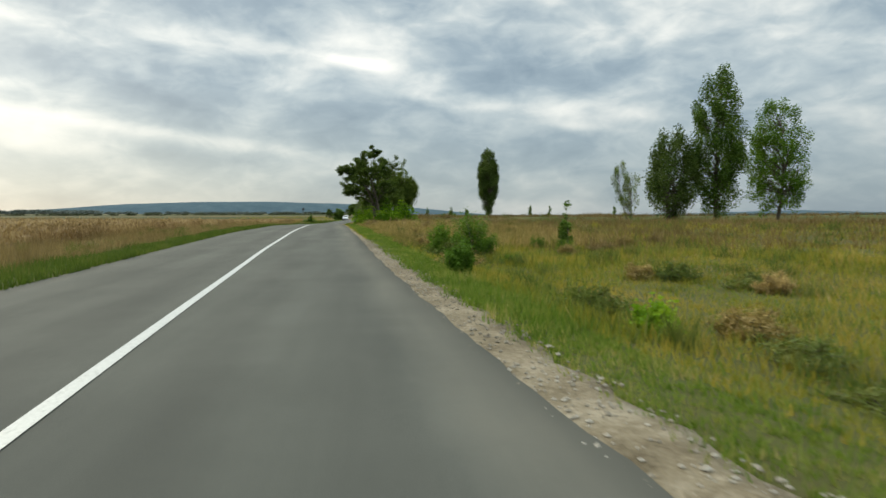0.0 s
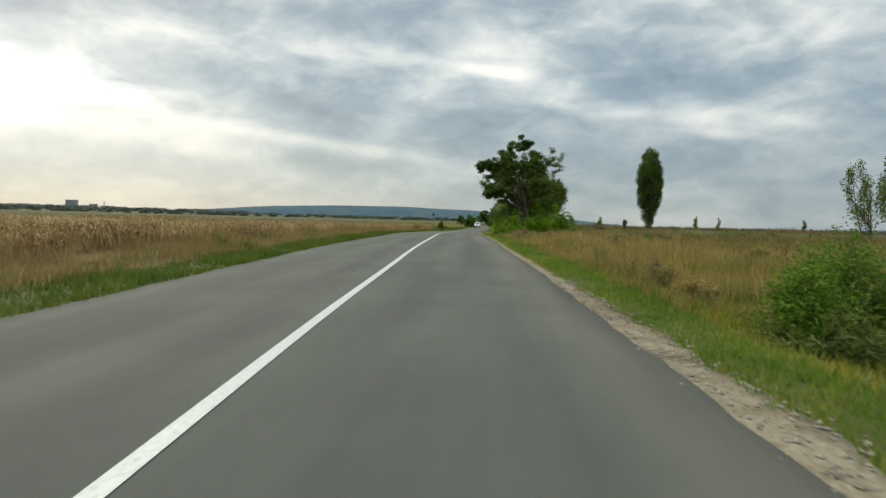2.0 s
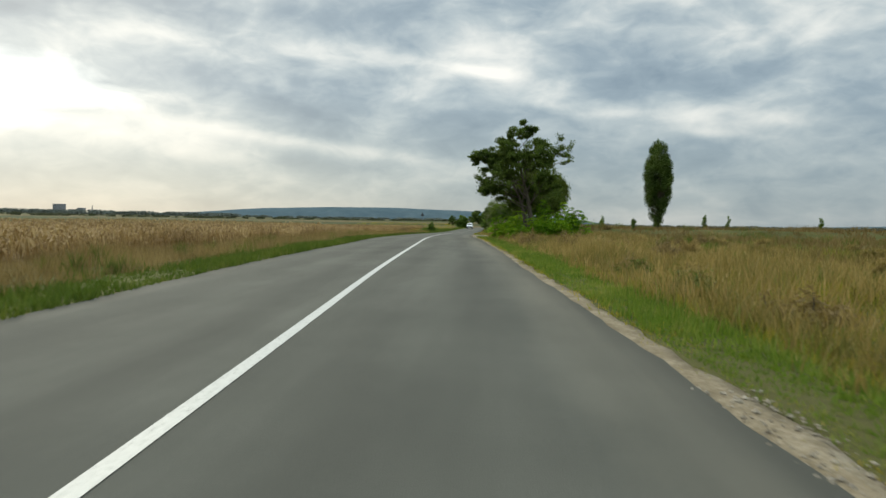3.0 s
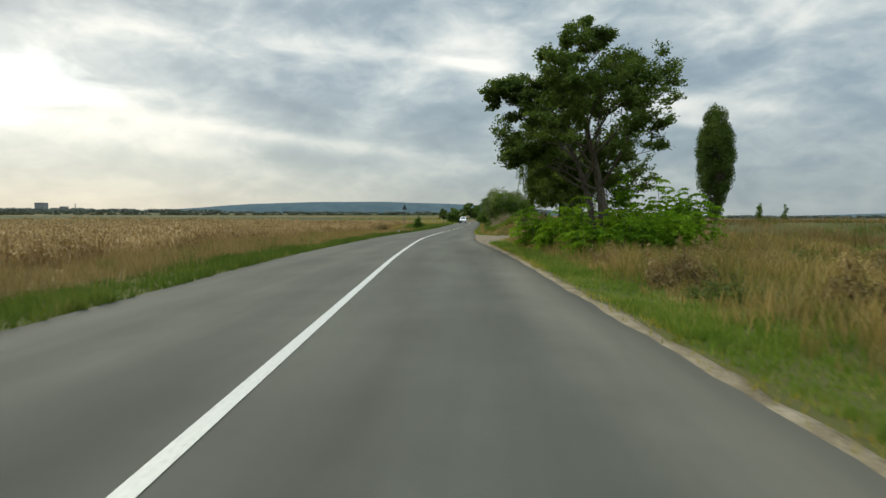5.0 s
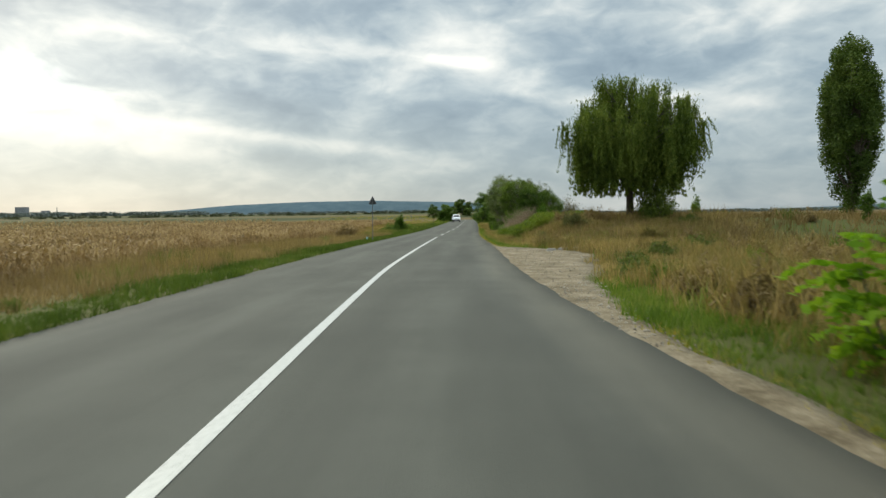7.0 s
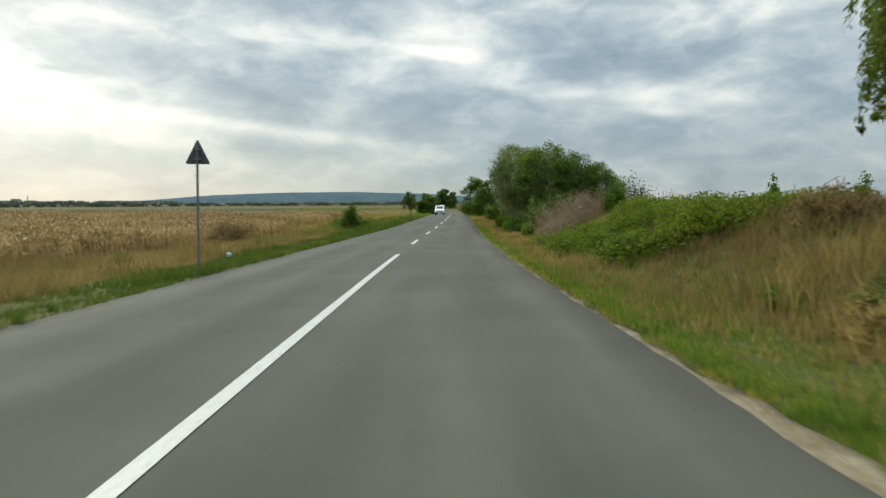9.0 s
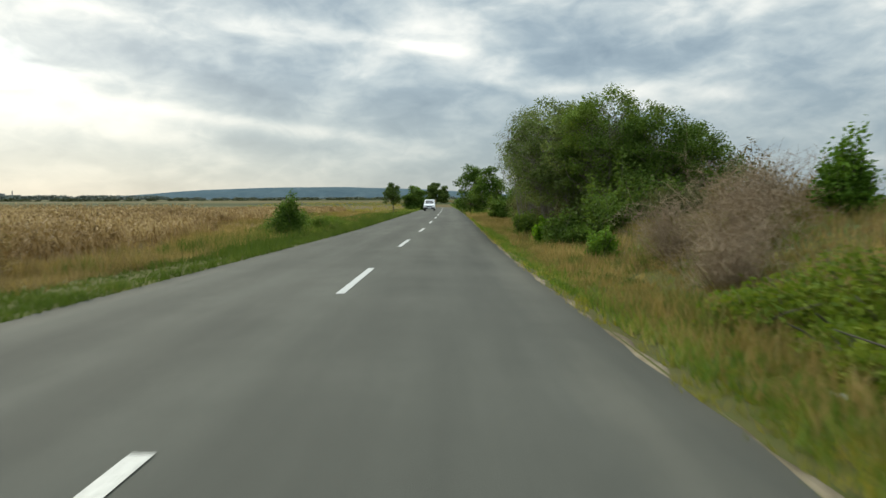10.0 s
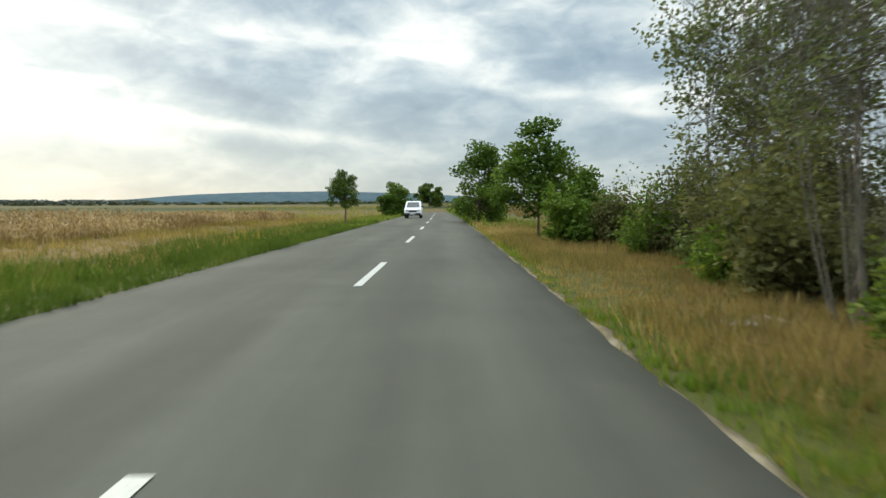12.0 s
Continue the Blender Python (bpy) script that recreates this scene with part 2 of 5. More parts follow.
def paint_material():
    m, nt, out = material("road_paint")
    pos = place(nt)
    n = noise_of(nt, 22.0, 7.0, 0.7, pos)
    col = ramp(nt, [(0.30, (0.20, 0.20, 0.18)), (0.42, (0.42, 0.42, 0.39)), (0.8, (0.56, 0.56, 0.52))], n)
    surface(nt, out, col, 0.6, n, 0.002)
    return m


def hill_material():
    m, nt, out = material("hazed_wooded_hill")
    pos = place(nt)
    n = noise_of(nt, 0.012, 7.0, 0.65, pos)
    # blue-grey in place of leaf green: distance haze is put into the colour
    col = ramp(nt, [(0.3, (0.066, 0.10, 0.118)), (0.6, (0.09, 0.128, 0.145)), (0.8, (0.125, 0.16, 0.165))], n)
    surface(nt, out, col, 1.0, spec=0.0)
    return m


def bark_material(name, color):
    """Bark with upright ridges and grey-green lichen patches."""
    m, nt, out = material(name)
    pos = place(nt)
    tall = node(nt, "ShaderNodeMapping")
    tall.inputs["Scale"].default_value = (1.0, 1.0, 0.16)
    nt.links.new(pos, tall.inputs[0])
    ridge = noise_of(nt, 24.0, 6.0, 0.65, tall.outputs[0], 0.4)
    patch = noise_of(nt, 2.2, 4.0, 0.6, pos)
    col = ramp(nt, [(0.30, tuple(c * 0.32 for c in color)), (0.48, color), (0.72, tuple(c * 1.55 for c in color))], ridge)
    col = mixc(nt, ramp(nt, [(0.52, (0, 0, 0)), (0.70, (0.5, 0.5, 0.5))], patch), col, (0.10, 0.11, 0.075))
    surface(nt, out, col, 0.95, ridge, 0.05, spec=0.1)
    return m


ASPHALT, SOIL, GRAVEL, PAINT, HILL = asphalt_material(), ground_material(), gravel_material(), paint_material(), hill_material()
BARK, PALE_BARK = bark_material("grey_bark", (0.105, 0.090, 0.070)), bark_material("pale_bark", (0.17, 0.15, 0.125))
GREEN_LEAF = foliage("green_leaves", [(0.0, (0.034, 0.067, 0.010)), (0.45, (0.076, 0.138, 0.021)), (1.0, (0.161, 0.236, 0.039))])
DARK_LEAF = foliage("dark_leaves", [(0.0, (0.037, 0.063, 0.016)), (0.5, (0.077, 0.122, 0.026)), (1.0, (0.157, 0.214, 0.048))])
BUSH_LEAF = foliage("bush_leaves", [(0.0, (0.046, 0.098, 0.011)), (0.5, (0.098, 0.190, 0.021)), (1.0, (0.196, 0.299, 0.040))], 0.35)
OLIVE_LEAF = foliage("olive_leaves", [(0.0, (0.066, 0.073, 0.031)), (0.5, (0.132, 0.138, 0.053)), (1.0, (0.220, 0.209, 0.088))], 0.42)
BRIGHT_LEAF = foliage("bright_leaves", [(0.0, (0.056, 0.136, 0.009)), (0.5, (0.150, 0.290, 0.016)), (1.0, (0.300, 0.431, 0.037))], 0.5)
LOCUST_LEAF = foliage("locust_leaves", [(0.0, (0.039, 0.062, 0.014)), (0.5, (0.078, 0.122, 0.025)), (1.0, (0.147, 0.200, 0.044))], 0.45)
THICKET_LEAF = foliage("thicket_leaves", [(0.0, (0.065, 0.093, 0.028)), (0.5, (0.133, 0.184, 0.055)), (1.0, (0.263, 0.311, 0.095))], 0.35)
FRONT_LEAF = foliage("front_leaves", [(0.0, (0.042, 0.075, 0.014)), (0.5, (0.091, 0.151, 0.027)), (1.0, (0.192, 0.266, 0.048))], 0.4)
DUSKY_LEAF = foliage("dusky_leaves", [(0.0, (0.068, 0.084, 0.036)), (0.5, (0.138, 0.162, 0.067)), (1.0, (0.240, 0.266, 0.118))], 0.35)
BRUSH_LEAF = foliage("brush_leaves", [(0.0, (0.076, 0.069, 0.041)), (0.5, (0.149, 0.136, 0.074)), (1.0, (0.247, 0.224, 0.121))], 0.3)
VERGE_GREEN = foliage("verge_green", [(0.0, (0.046, 0.078, 0.013)), (0.5, (0.088, 0.138, 0.023)), (0.85, (0.145, 0.178, 0.037)), (1.0, (0.21, 0.19, 0.066))], 0.35, patch=0.5)
WEED_CLUMP = foliage("weed_clump", [(0.0, (0.060, 0.110, 0.018)), (0.5, (0.125, 0.200, 0.030)), (1.0, (0.24, 0.29, 0.055))], 0.4)
WEED_GREEN = foliage("weed_green", [(0.0, (0.055, 0.085, 0.018)), (0.5, (0.115, 0.150, 0.034)), (1.0, (0.22, 0.22, 0.06))], 0.35)
FRESH_GRASS = foliage("fresh_grass", [(0.0, (0.070, 0.130, 0.016)), (0.5, (0.135, 0.220, 0.028)), (0.85, (0.225, 0.280, 0.050)), (1.0, (0.36, 0.33, 0.11))], 0.4, patch=0.6)
WILLOW_LEAF = foliage("willow_leaves", [(0.0, (0.047, 0.076, 0.015)), (0.5, (0.118, 0.168, 0.031)), (1.0, (0.235, 0.280, 0.062))], 0.45)
VINE_LEAF = foliage("vine_leaves", [(0.0, (0.049, 0.086, 0.010)), (0.5, (0.127, 0.184, 0.020)), (1.0, (0.254, 0.287, 0.041))], 0.45, patch=1.1)
FIELD_GRASS = foliage("field_grass", [(0.0, (0.095, 0.076, 0.029)), (0.4, (0.174, 0.125, 0.052)), (0.75, (0.252, 0.177, 0.081)), (1.0, (0.370, 0.263, 0.129))], 0.35, patch=0.16)
GREEN_GRASS = foliage("green_grass", [(0.0, (0.066, 0.116, 0.017)), (0.45, (0.132, 0.204, 0.031)), (0.75, (0.242, 0.270, 0.061)), (1.0, (0.440, 0.352, 0.143))], 0.35, patch=0.5)
MEADOW_GRASS = foliage("meadow_grass", [(0.0, (0.121, 0.149, 0.020)), (0.4, (0.248, 0.240, 0.033)), (0.7, (0.369, 0.297, 0.055)), (1.0, (0.484, 0.341, 0.099))], 0.35, patch=0.3)
DRY_GRASS = foliage("dry_grass", [(0.0, (0.116, 0.116, 0.031)), (0.3, (0.209, 0.171, 0.055)), (0.6, (0.330, 0.237, 0.090)), (0.85, (0.440, 0.319, 0.134)), (1.0, (0.594, 0.440, 0.209))], 0.35, patch=0.22)
BROWN_WEED = foliage("brown_weeds", [(0.0, (0.135, 0.100, 0.042)), (0.5, (0.250, 0.180, 0.080)), (1.0, (0.390, 0.290, 0.145))], 0.3)
DRY_CORN = foliage("dry_corn", [(0.0, (0.11, 0.070, 0.028)), (0.4, (0.26, 0.170, 0.074)), (1.0, (0.54, 0.40, 0.21))], 0.3, patch=0.12)
DEAD_TWIG = foliage("dead_twigs", [(0.0, (0.20, 0.145, 0.095)), (1.0, (0.40, 0.30, 0.195))], 0.0)
# leaves of the distant woods, paled and blued to paint in the haze
HAZED_TREE = foliage("hazed_far_trees", [(0.0, (0.115, 0.140, 0.128)), (1.0, (0.160, 0.185, 0.160))], 0.1, patch=0.01)
HEDGE_LEAF = foliage("far_hedge", [(0.0, (0.066, 0.078, 0.042)), (1.0, (0.12, 0.13, 0.066))], 0.1, patch=0.02)
STEEL = plain("dull_galvanised_steel", (0.14, 0.145, 0.15), 0.55, 0.6)
PLATE = plain("grey_plate_back", (0.055, 0.058, 0.06), 0.6, 0.2)


# ---------------------------------------------------------------- mesh helpers
def mesh_of(name, verts, faces, mat, smooth=False):
    me = bpy.data.meshes.new(name)
    verts, faces = np.asarray(verts, dtype=np.float32), np.asarray(faces, dtype=np.int32)
    k = faces.shape[1]
    me.vertices.add(len(verts)), me.loops.add(faces.size), me.polygons.add(len(faces))
    me.vertices.foreach_set("co", verts.ravel())
    me.loops.foreach_set("vertex_index", faces.ravel())
    me.polygons.foreach_set("loop_start", np.arange(0, faces.size, k, dtype=np.int32))
    me.polygons.foreach_set("use_smooth", np.full(len(faces), smooth))
    me.update(calc_edges=True)
    me.materials.append(mat)
    return me


def thing(name, label, category, at=(0, 0, 0), group="", kind=""):
    ob = new(name)
    ob.location = at
    ob.empty_display_size = 0.3
    return tagged(ob, label, category, group, kind)


def part_mesh(name, me, parent, label=""):
    ob = new(name, me)
    ob.parent = parent
    return tagged(ob, label)


def part(name, bm, mat, parent, label="", smooth=False):
    me = bpy.data.meshes.new(name)
    bm.to_mesh(me)
    bm.free()
    for f in me.polygons:
        f.use_smooth = smooth
    me.materials.append(mat)
    return part_mesh(name, me, parent, label)


def stuff(name, verts, faces, mat, label, category):
    return tagged(new(name, mesh_of(name, verts, faces, mat)), label, category, kind="stuff")


def tube(points, radii, sides=6):
    """A tapered tube along points: verts and quads."""
    P = np.asarray(points, float)
    R = np.asarray(radii, float)
    d = np.gradient(P, axis=0)
    d /= np.linalg.norm(d, axis=1)[:, None] + 1e-9
    ref = np.where(np.abs(d[:, 2:3]) > 0.9, np.array([[1.0, 0, 0]]), np.array([[0, 0, 1.0]]))
    u = np.cross(d, ref)
    u /= np.linalg.norm(u, axis=1)[:, None] + 1e-9
    v = np.cross(d, u)
    a = np.arange(sides) * 2 * np.pi / sides
    ring = u[:, None] * np.cos(a)[None, :, None] + v[:, None] * np.sin(a)[None, :, None]
    V = (P[:, None] + ring * R[:, None, None]).reshape(-1, 3)
    i, j = np.meshgrid(np.arange(len(P) - 1), np.arange(sides), indexing="ij")
    i, j = i.ravel(), j.ravel()
    k = (j + 1) % sides
    return V, np.stack([i * sides + j, i * sides + k, (i + 1) * sides + k, (i + 1) * sides + j], 1)


def joined(pieces):
    V, F, n = [], [], 0
    for v, f in pieces:
        V.append(v), F.append(np.asarray(f) + n)
        n += len(v)
    return np.concatenate(V), np.concatenate(F)


def leaves(rng, centres, size, long=1.6, droop=0.0):
    """One pointed, bent leaf (two quads) at each centre, turned at random."""
    n = len(centres)
    way = rng.normal(size=(n, 3))
    way[:, 2] = way[:, 2] * 0.6 - droop
    way /= np.linalg.norm(way, axis=1)[:, None]
    side = np.cross(way, rng.normal(size=(n, 3)))
    side /= np.linalg.norm(side, axis=1)[:, None] + 1e-9
    s = size * rng.uniform(0.6, 1.35, n)[:, None]
    c = np.asarray(centres)
    tip, mid = c + way * s * long * 0.5, c + way * s * 0.05
    V = np.stack([c - way * s * long * 0.5, mid - side * s * 0.5, tip, mid + side * s * 0.5], 1).reshape(-1, 3)
    return V, np.arange(n * 4).reshape(n, 4)


def blades(rng, x, y, z, height, width, lean=0.6, bent=True):
    """Pointed grass blades in triangles: bent ones in three, straight ones in a single one."""
    n = len(x)
    a = rng.uniform(0, 2 * np.pi, n)
    h = height * rng.uniform(0.55, 1.25, n)
    w = width * rng.uniform(0.6, 1.3, n) / 2
    dx, dy = np.cos(a), np.sin(a)
    b = rng.uniform(0, 2 * np.pi, n)
    lx, ly = np.cos(b) * h * lean * rng.uniform(0.2, 1, n), np.sin(b) * h * lean * rng.uniform(0.2, 1, n)
    P = np.stack([x, y, z], 1)
    S = np.stack([dx * w, dy * w, 0 * w], 1)
    T = P + np.stack([lx, ly, h], 1)
    if not bent:
        return np.stack([P - S * 1.3, P + S * 1.3, T], 1).reshape(-1, 3), np.arange(n * 3).reshape(n, 3)
    M = P + np.stack([lx * 0.35, ly * 0.35, h * 0.58], 1)
    V = np.stack([P - S, P + S, M + S * 0.85, M - S * 0.85, T], 1).reshape(-1, 3)
    k = np.arange(n)[:, None] * 5
    return V, np.concatenate([k + np.array([[0, 1, 2]]), k + np.array([[0, 2, 3]]), k + np.array([[3, 2, 4]])])


# ---------------------------------------------------------------- the lie of the land
_Y = np.arange(-400.0, 1200.0, 1.0)


def _curve(ys, vs, half):
    v = np.interp(_Y, ys, vs)
    k = np.hanning(2 * half + 3)[1:-1]
    return np.convolve(np.pad(v, half, mode="edge"), k / k.sum(), mode="valid")


_CENTRE = _curve([-400, -60, -20, 0, 6, 12, 18, 25, 33, 42, 52, 62, 73, 85, 98, 112, 128, 146, 166, 190, 225, 280, 330, 420, 1200],
                 [60, 11, 5.03, 3.14, 2.63, 2.14, 1.69, 1.18, 0.78, 0.26, -0.26, -0.86, -1.42, -2.01, -2.57, -2.52, -2.50, -2.24, -1.61, -0.86, -0.18, 0.4, 0.0, -9, -160], 7)
_ROAD_Z = _curve([-400, -60, -20, 0, 6, 12, 18, 25, 33, 42, 52, 62, 73, 85, 98, 112, 128, 146, 166, 190, 225, 280, 400, 1200],
                 [-6, -1.6, -0.81, -0.53, -0.48, -0.43, -0.37, -0.25, -0.11, 0.05, 0.14, 0.15, 0.25, 0.2, 0.12, 0.11, 0.01, -0.06, -0.03, 0.21, 0.43, 0.61, 1.2, 10], 7)
_RIGHT_W = _curve([-400, 5, 25, 35, 45, 60, 80, 90, 102, 116, 125, 138, 155, 166, 180, 200, 240, 1200], [3.7, 3.7, 4.0, 4.05, 3.95, 4.2, 4.15, 3.9, 3.95, 3.9, 3.72, 3.6, 3.5, 3.4, 3.2, 3.0, 2.95, 3.2], 4)
_LEFT_W = _curve([-400, 1200], [4.05, 4.05], 4)


def centre(y):
    return np.interp(y, _Y, _CENTRE)


def road_z(y):
    return np.interp(y, _Y, _ROAD_Z)


def right_edge(y):
    return centre(y) + np.interp(y, _Y, _RIGHT_W)


def left_edge(y):
    return centre(y) - np.interp(y, _Y, _LEFT_W)


_wr = np.random.RandomState(5)
_WAVES = [(_wr.uniform(0.15, 1.0), _wr.uniform(0, 6.28), _wr.uniform(0, 6.28)) for _ in range(9)]


def waves(x, y):
    s = 0
    for k, a, p in _WAVES:
        s = s + np.sin(k * (x * np.cos(a) + y * np.sin(a)) + p) / (1 + 3 * k)
    return s / 3


def smooth(a, b, v):
    t = np.clip((v - a) / (b - a), 0, 1)
    return t * t * (3 - 2 * t)


def land(x, y):
    """The ground's height beside the road."""
    x, y = np.asarray(x, float), np.asarray(y, float)
    z = road_z(y)
    r, l = x - right_edge(y), left_edge(y) - x
    out = np.maximum(r, l)
    z = z - 0.03 - 0.10 * smooth(0.0, 1.2, out) + waves(x, y) * 0.22 * smooth(1.5, 8, out)
    bank = smooth(2.2, 5.4, r) * smooth(109, 120, y) * (1 - smooth(145, 158, y))
    z = z + bank * 1.25
    z = z - 0.25 * smooth(1, 6, l)
    z = z - 0.5 * smooth(1.0, 4.5, r) * (1 - smooth(28, 60, y))
    gone = np.hypot(x, np.maximum(np.abs(y - 80) - 80, 0))
    z = z * (1 - smooth(250, 600, gone)) + (1 - 0.8 * smooth(15, 160, x)) * 0.0125 * np.maximum(gone - 130, 0) * (1 - smooth(900, 3500, gone) * 0.55)
    return z


def build_ground():
    u = np.linspace(-1, 1, 221)
    xs = 14 * np.sinh(u * 6.3) / np.sinh(1.0) / 3.0
    xs = xs * 4200 / xs.max()
    ys = np.concatenate([-np.geomspace(60, 4000, 30)[::-1] + 30, np.arange(-28, 236, 2.0), np.geomspace(238, 4600, 70)])
    X, Y = np.meshgrid(xs, ys, indexing="ij")
    X = X + centre(np.clip(Y, -60, 300)) * np.exp(-np.abs(X) / 60)
    Z = land(X, Y)
    inside = (X > left_edge(Y) - 0.05) & (X < right_edge(Y) + 0.05)
    Z = np.where(inside, Z - 0.12, Z)
    n, m = X.shape
    V = np.stack([X, Y, Z], -1).reshape(-1, 3)
    i, j = np.meshgrid(np.arange(n - 1), np.arange(m - 1), indexing="ij")
    a = (i * m + j).ravel()
    F = np.stack([a, a + m, a + m + 1, a + 1], 1)
    tagged(new("ground", mesh_of("ground", V, F, SOIL, True)), "dry late-summer soil and thatch under grass and crops", "ground", kind="structure")


def ribbon(name, lo, hi, rows, lift, mat, label, category, ys, parent=None, thick=0.0):
    """A strip of road surface from lo(y) to hi(y), cambered with the road, with a skirt at both sides."""
    f = np.linspace(0, 1, rows)
    L, H = lo(ys), hi(ys)
    X = L[:, None] * (1 - f) + H[:, None] * f
    Y = np.repeat(ys[:, None], rows, 1)
    off = np.abs(X - centre(ys)[:, None])
    Z = road_z(ys)[:, None] + lift - 0.012 * off
    if thick:
        X = np.concatenate([X[:, :1], X, X[:, -1:]], 1)
        Y = np.concatenate([Y[:, :1], Y, Y[:, -1:]], 1)
        Z = np.concatenate([Z[:, :1] - thick, Z, Z[:, -1:] - thick], 1)
    n, m = X.shape
    V = np.stack([X, Y, Z], -1).reshape(-1, 3)
    i, j = np.meshgrid(np.arange(n - 1), np.arange(m - 1), indexing="ij")
    a = (i * m + j).ravel()
    F = np.stack([a, a + 1, a + m + 1, a + m], 1)
    me = mesh_of(name, V, F, mat, True)
    across = me.attributes.new("across", "FLOAT", "POINT")
    across.data.foreach_set("value", (X - centre(Y)).ravel().astype(np.float32))
    ob = new(name, me)
    return tagged(ob, label, category, kind="structure")


build_ground()


def ragged(y, k, amp):
    return amp * (np.sin(y * 1.9 + k) * 0.4 + np.sin(y * 4.7 + 2 * k) * 0.35 + np.sin(y * 11.3 + 3 * k) * 0.25)


ROAD_Y = np.concatenate([np.arange(-60, 240, 0.5), np.arange(240, 460, 4.0)])
road = ribbon("road", lambda y: left_edge(y) + ragged(y, 1.0, 0.05), lambda y: right_edge(y) + ragged(y, 2.0, 0.05), 13, 0.03, ASPHALT,
              "worn grey asphalt country road with ragged edges", "road", ROAD_Y, thick=0.25)


def shoulder_out(y):
    w = np.interp(y, [-60, 0, 10, 20, 26, 32, 60, 75, 88, 94, 100, 105, 109, 113, 118], [0.8, 0.7, 0.65, 0.6, 0.5, 0.32, 0.26, 0.3, 0.5, 1.4, 2.8, 4.0, 3.4, 0.3, 0.08])
    return right_edge(y) + w + ragged(y, 4.0, 0.10) + ragged(y * 0.45, 6.0, 0.16) * np.clip(w, 0.3, 3)


ribbon("shoulder", lambda y: right_edge(y) - 0.25, shoulder_out, 5, 0.012, GRAVEL, "pale gravel shoulder crumbling along the asphalt edge", "shoulder",
       np.arange(-60, 240, 0.4), thick=0.2)


def painted(name, y0, y1, half=0.075):
    ys = np.arange(y0, y1 + 0.01, 0.5) if y1 - y0 > 6 else np.linspace(y0, y1, 5)
    return ribbon(name, lambda y: centre(y) - half, lambda y: centre(y) + half, 2, 0.036, PAINT,
                  "white painted centre line worn by traffic", "road marking", ys)


SOLID_END = 131.8
painted("solid_centre_line", -60, SOLID_END)
for k in range(12):
    far_end = 142.7 + 12.05 * k
    painted("centre_line_dash", far_end - 4.4, far_end)

# ---------------------------------------------------------------- trees and bushes
def inside_profile(rng, profile, height, n, shell=0.45):
    """n places inside a crown whose radius at each share of the height is given."""
    hs, rs = np.array([p[0] for p in profile]), np.array([p[1] for p in profile])
    grid = np.linspace(hs[0], hs[-1], 200)
    w = np.interp(grid, hs, rs) ** 1.6 + 1e-4
    h = rng.choice(grid, n, p=w / w.sum()) + rng.uniform(-0.01, 0.01, n)
    r = np.interp(h, hs, rs) * rng.uniform(shell ** 2, 1, n) ** 0.5
    a = rng.uniform(0, 2 * np.pi, n)
    return np.stack([r * np.cos(a), r * np.sin(a), h * height], 1)


def ball(rng, n):
    d = rng.normal(size=(n, 3))
    d /= np.linalg.norm(d, axis=1)[:, None]
    return d * rng.uniform(0, 1, n)[:, None] ** 0.45


def limb(rng, start, end, r0, r1, bow=0.12, steps=6, sides=5):
    t = np.linspace(0, 1, steps)[:, None]
    start, end = np.asarray(start, float), np.asarray(end, float)
    span = np.linalg.norm(end - start)
    bend = rng.normal(size=3) * span * bow
    bend[2] = abs(bend[2]) * 0.6 - span * bow * 0.3
    P = start * (1 - t) + end * t + bend * (t * (1 - t) * 3)
    return P, tube(P, r0 * (1 - t[:, 0]) + r1 * t[:, 0], sides)


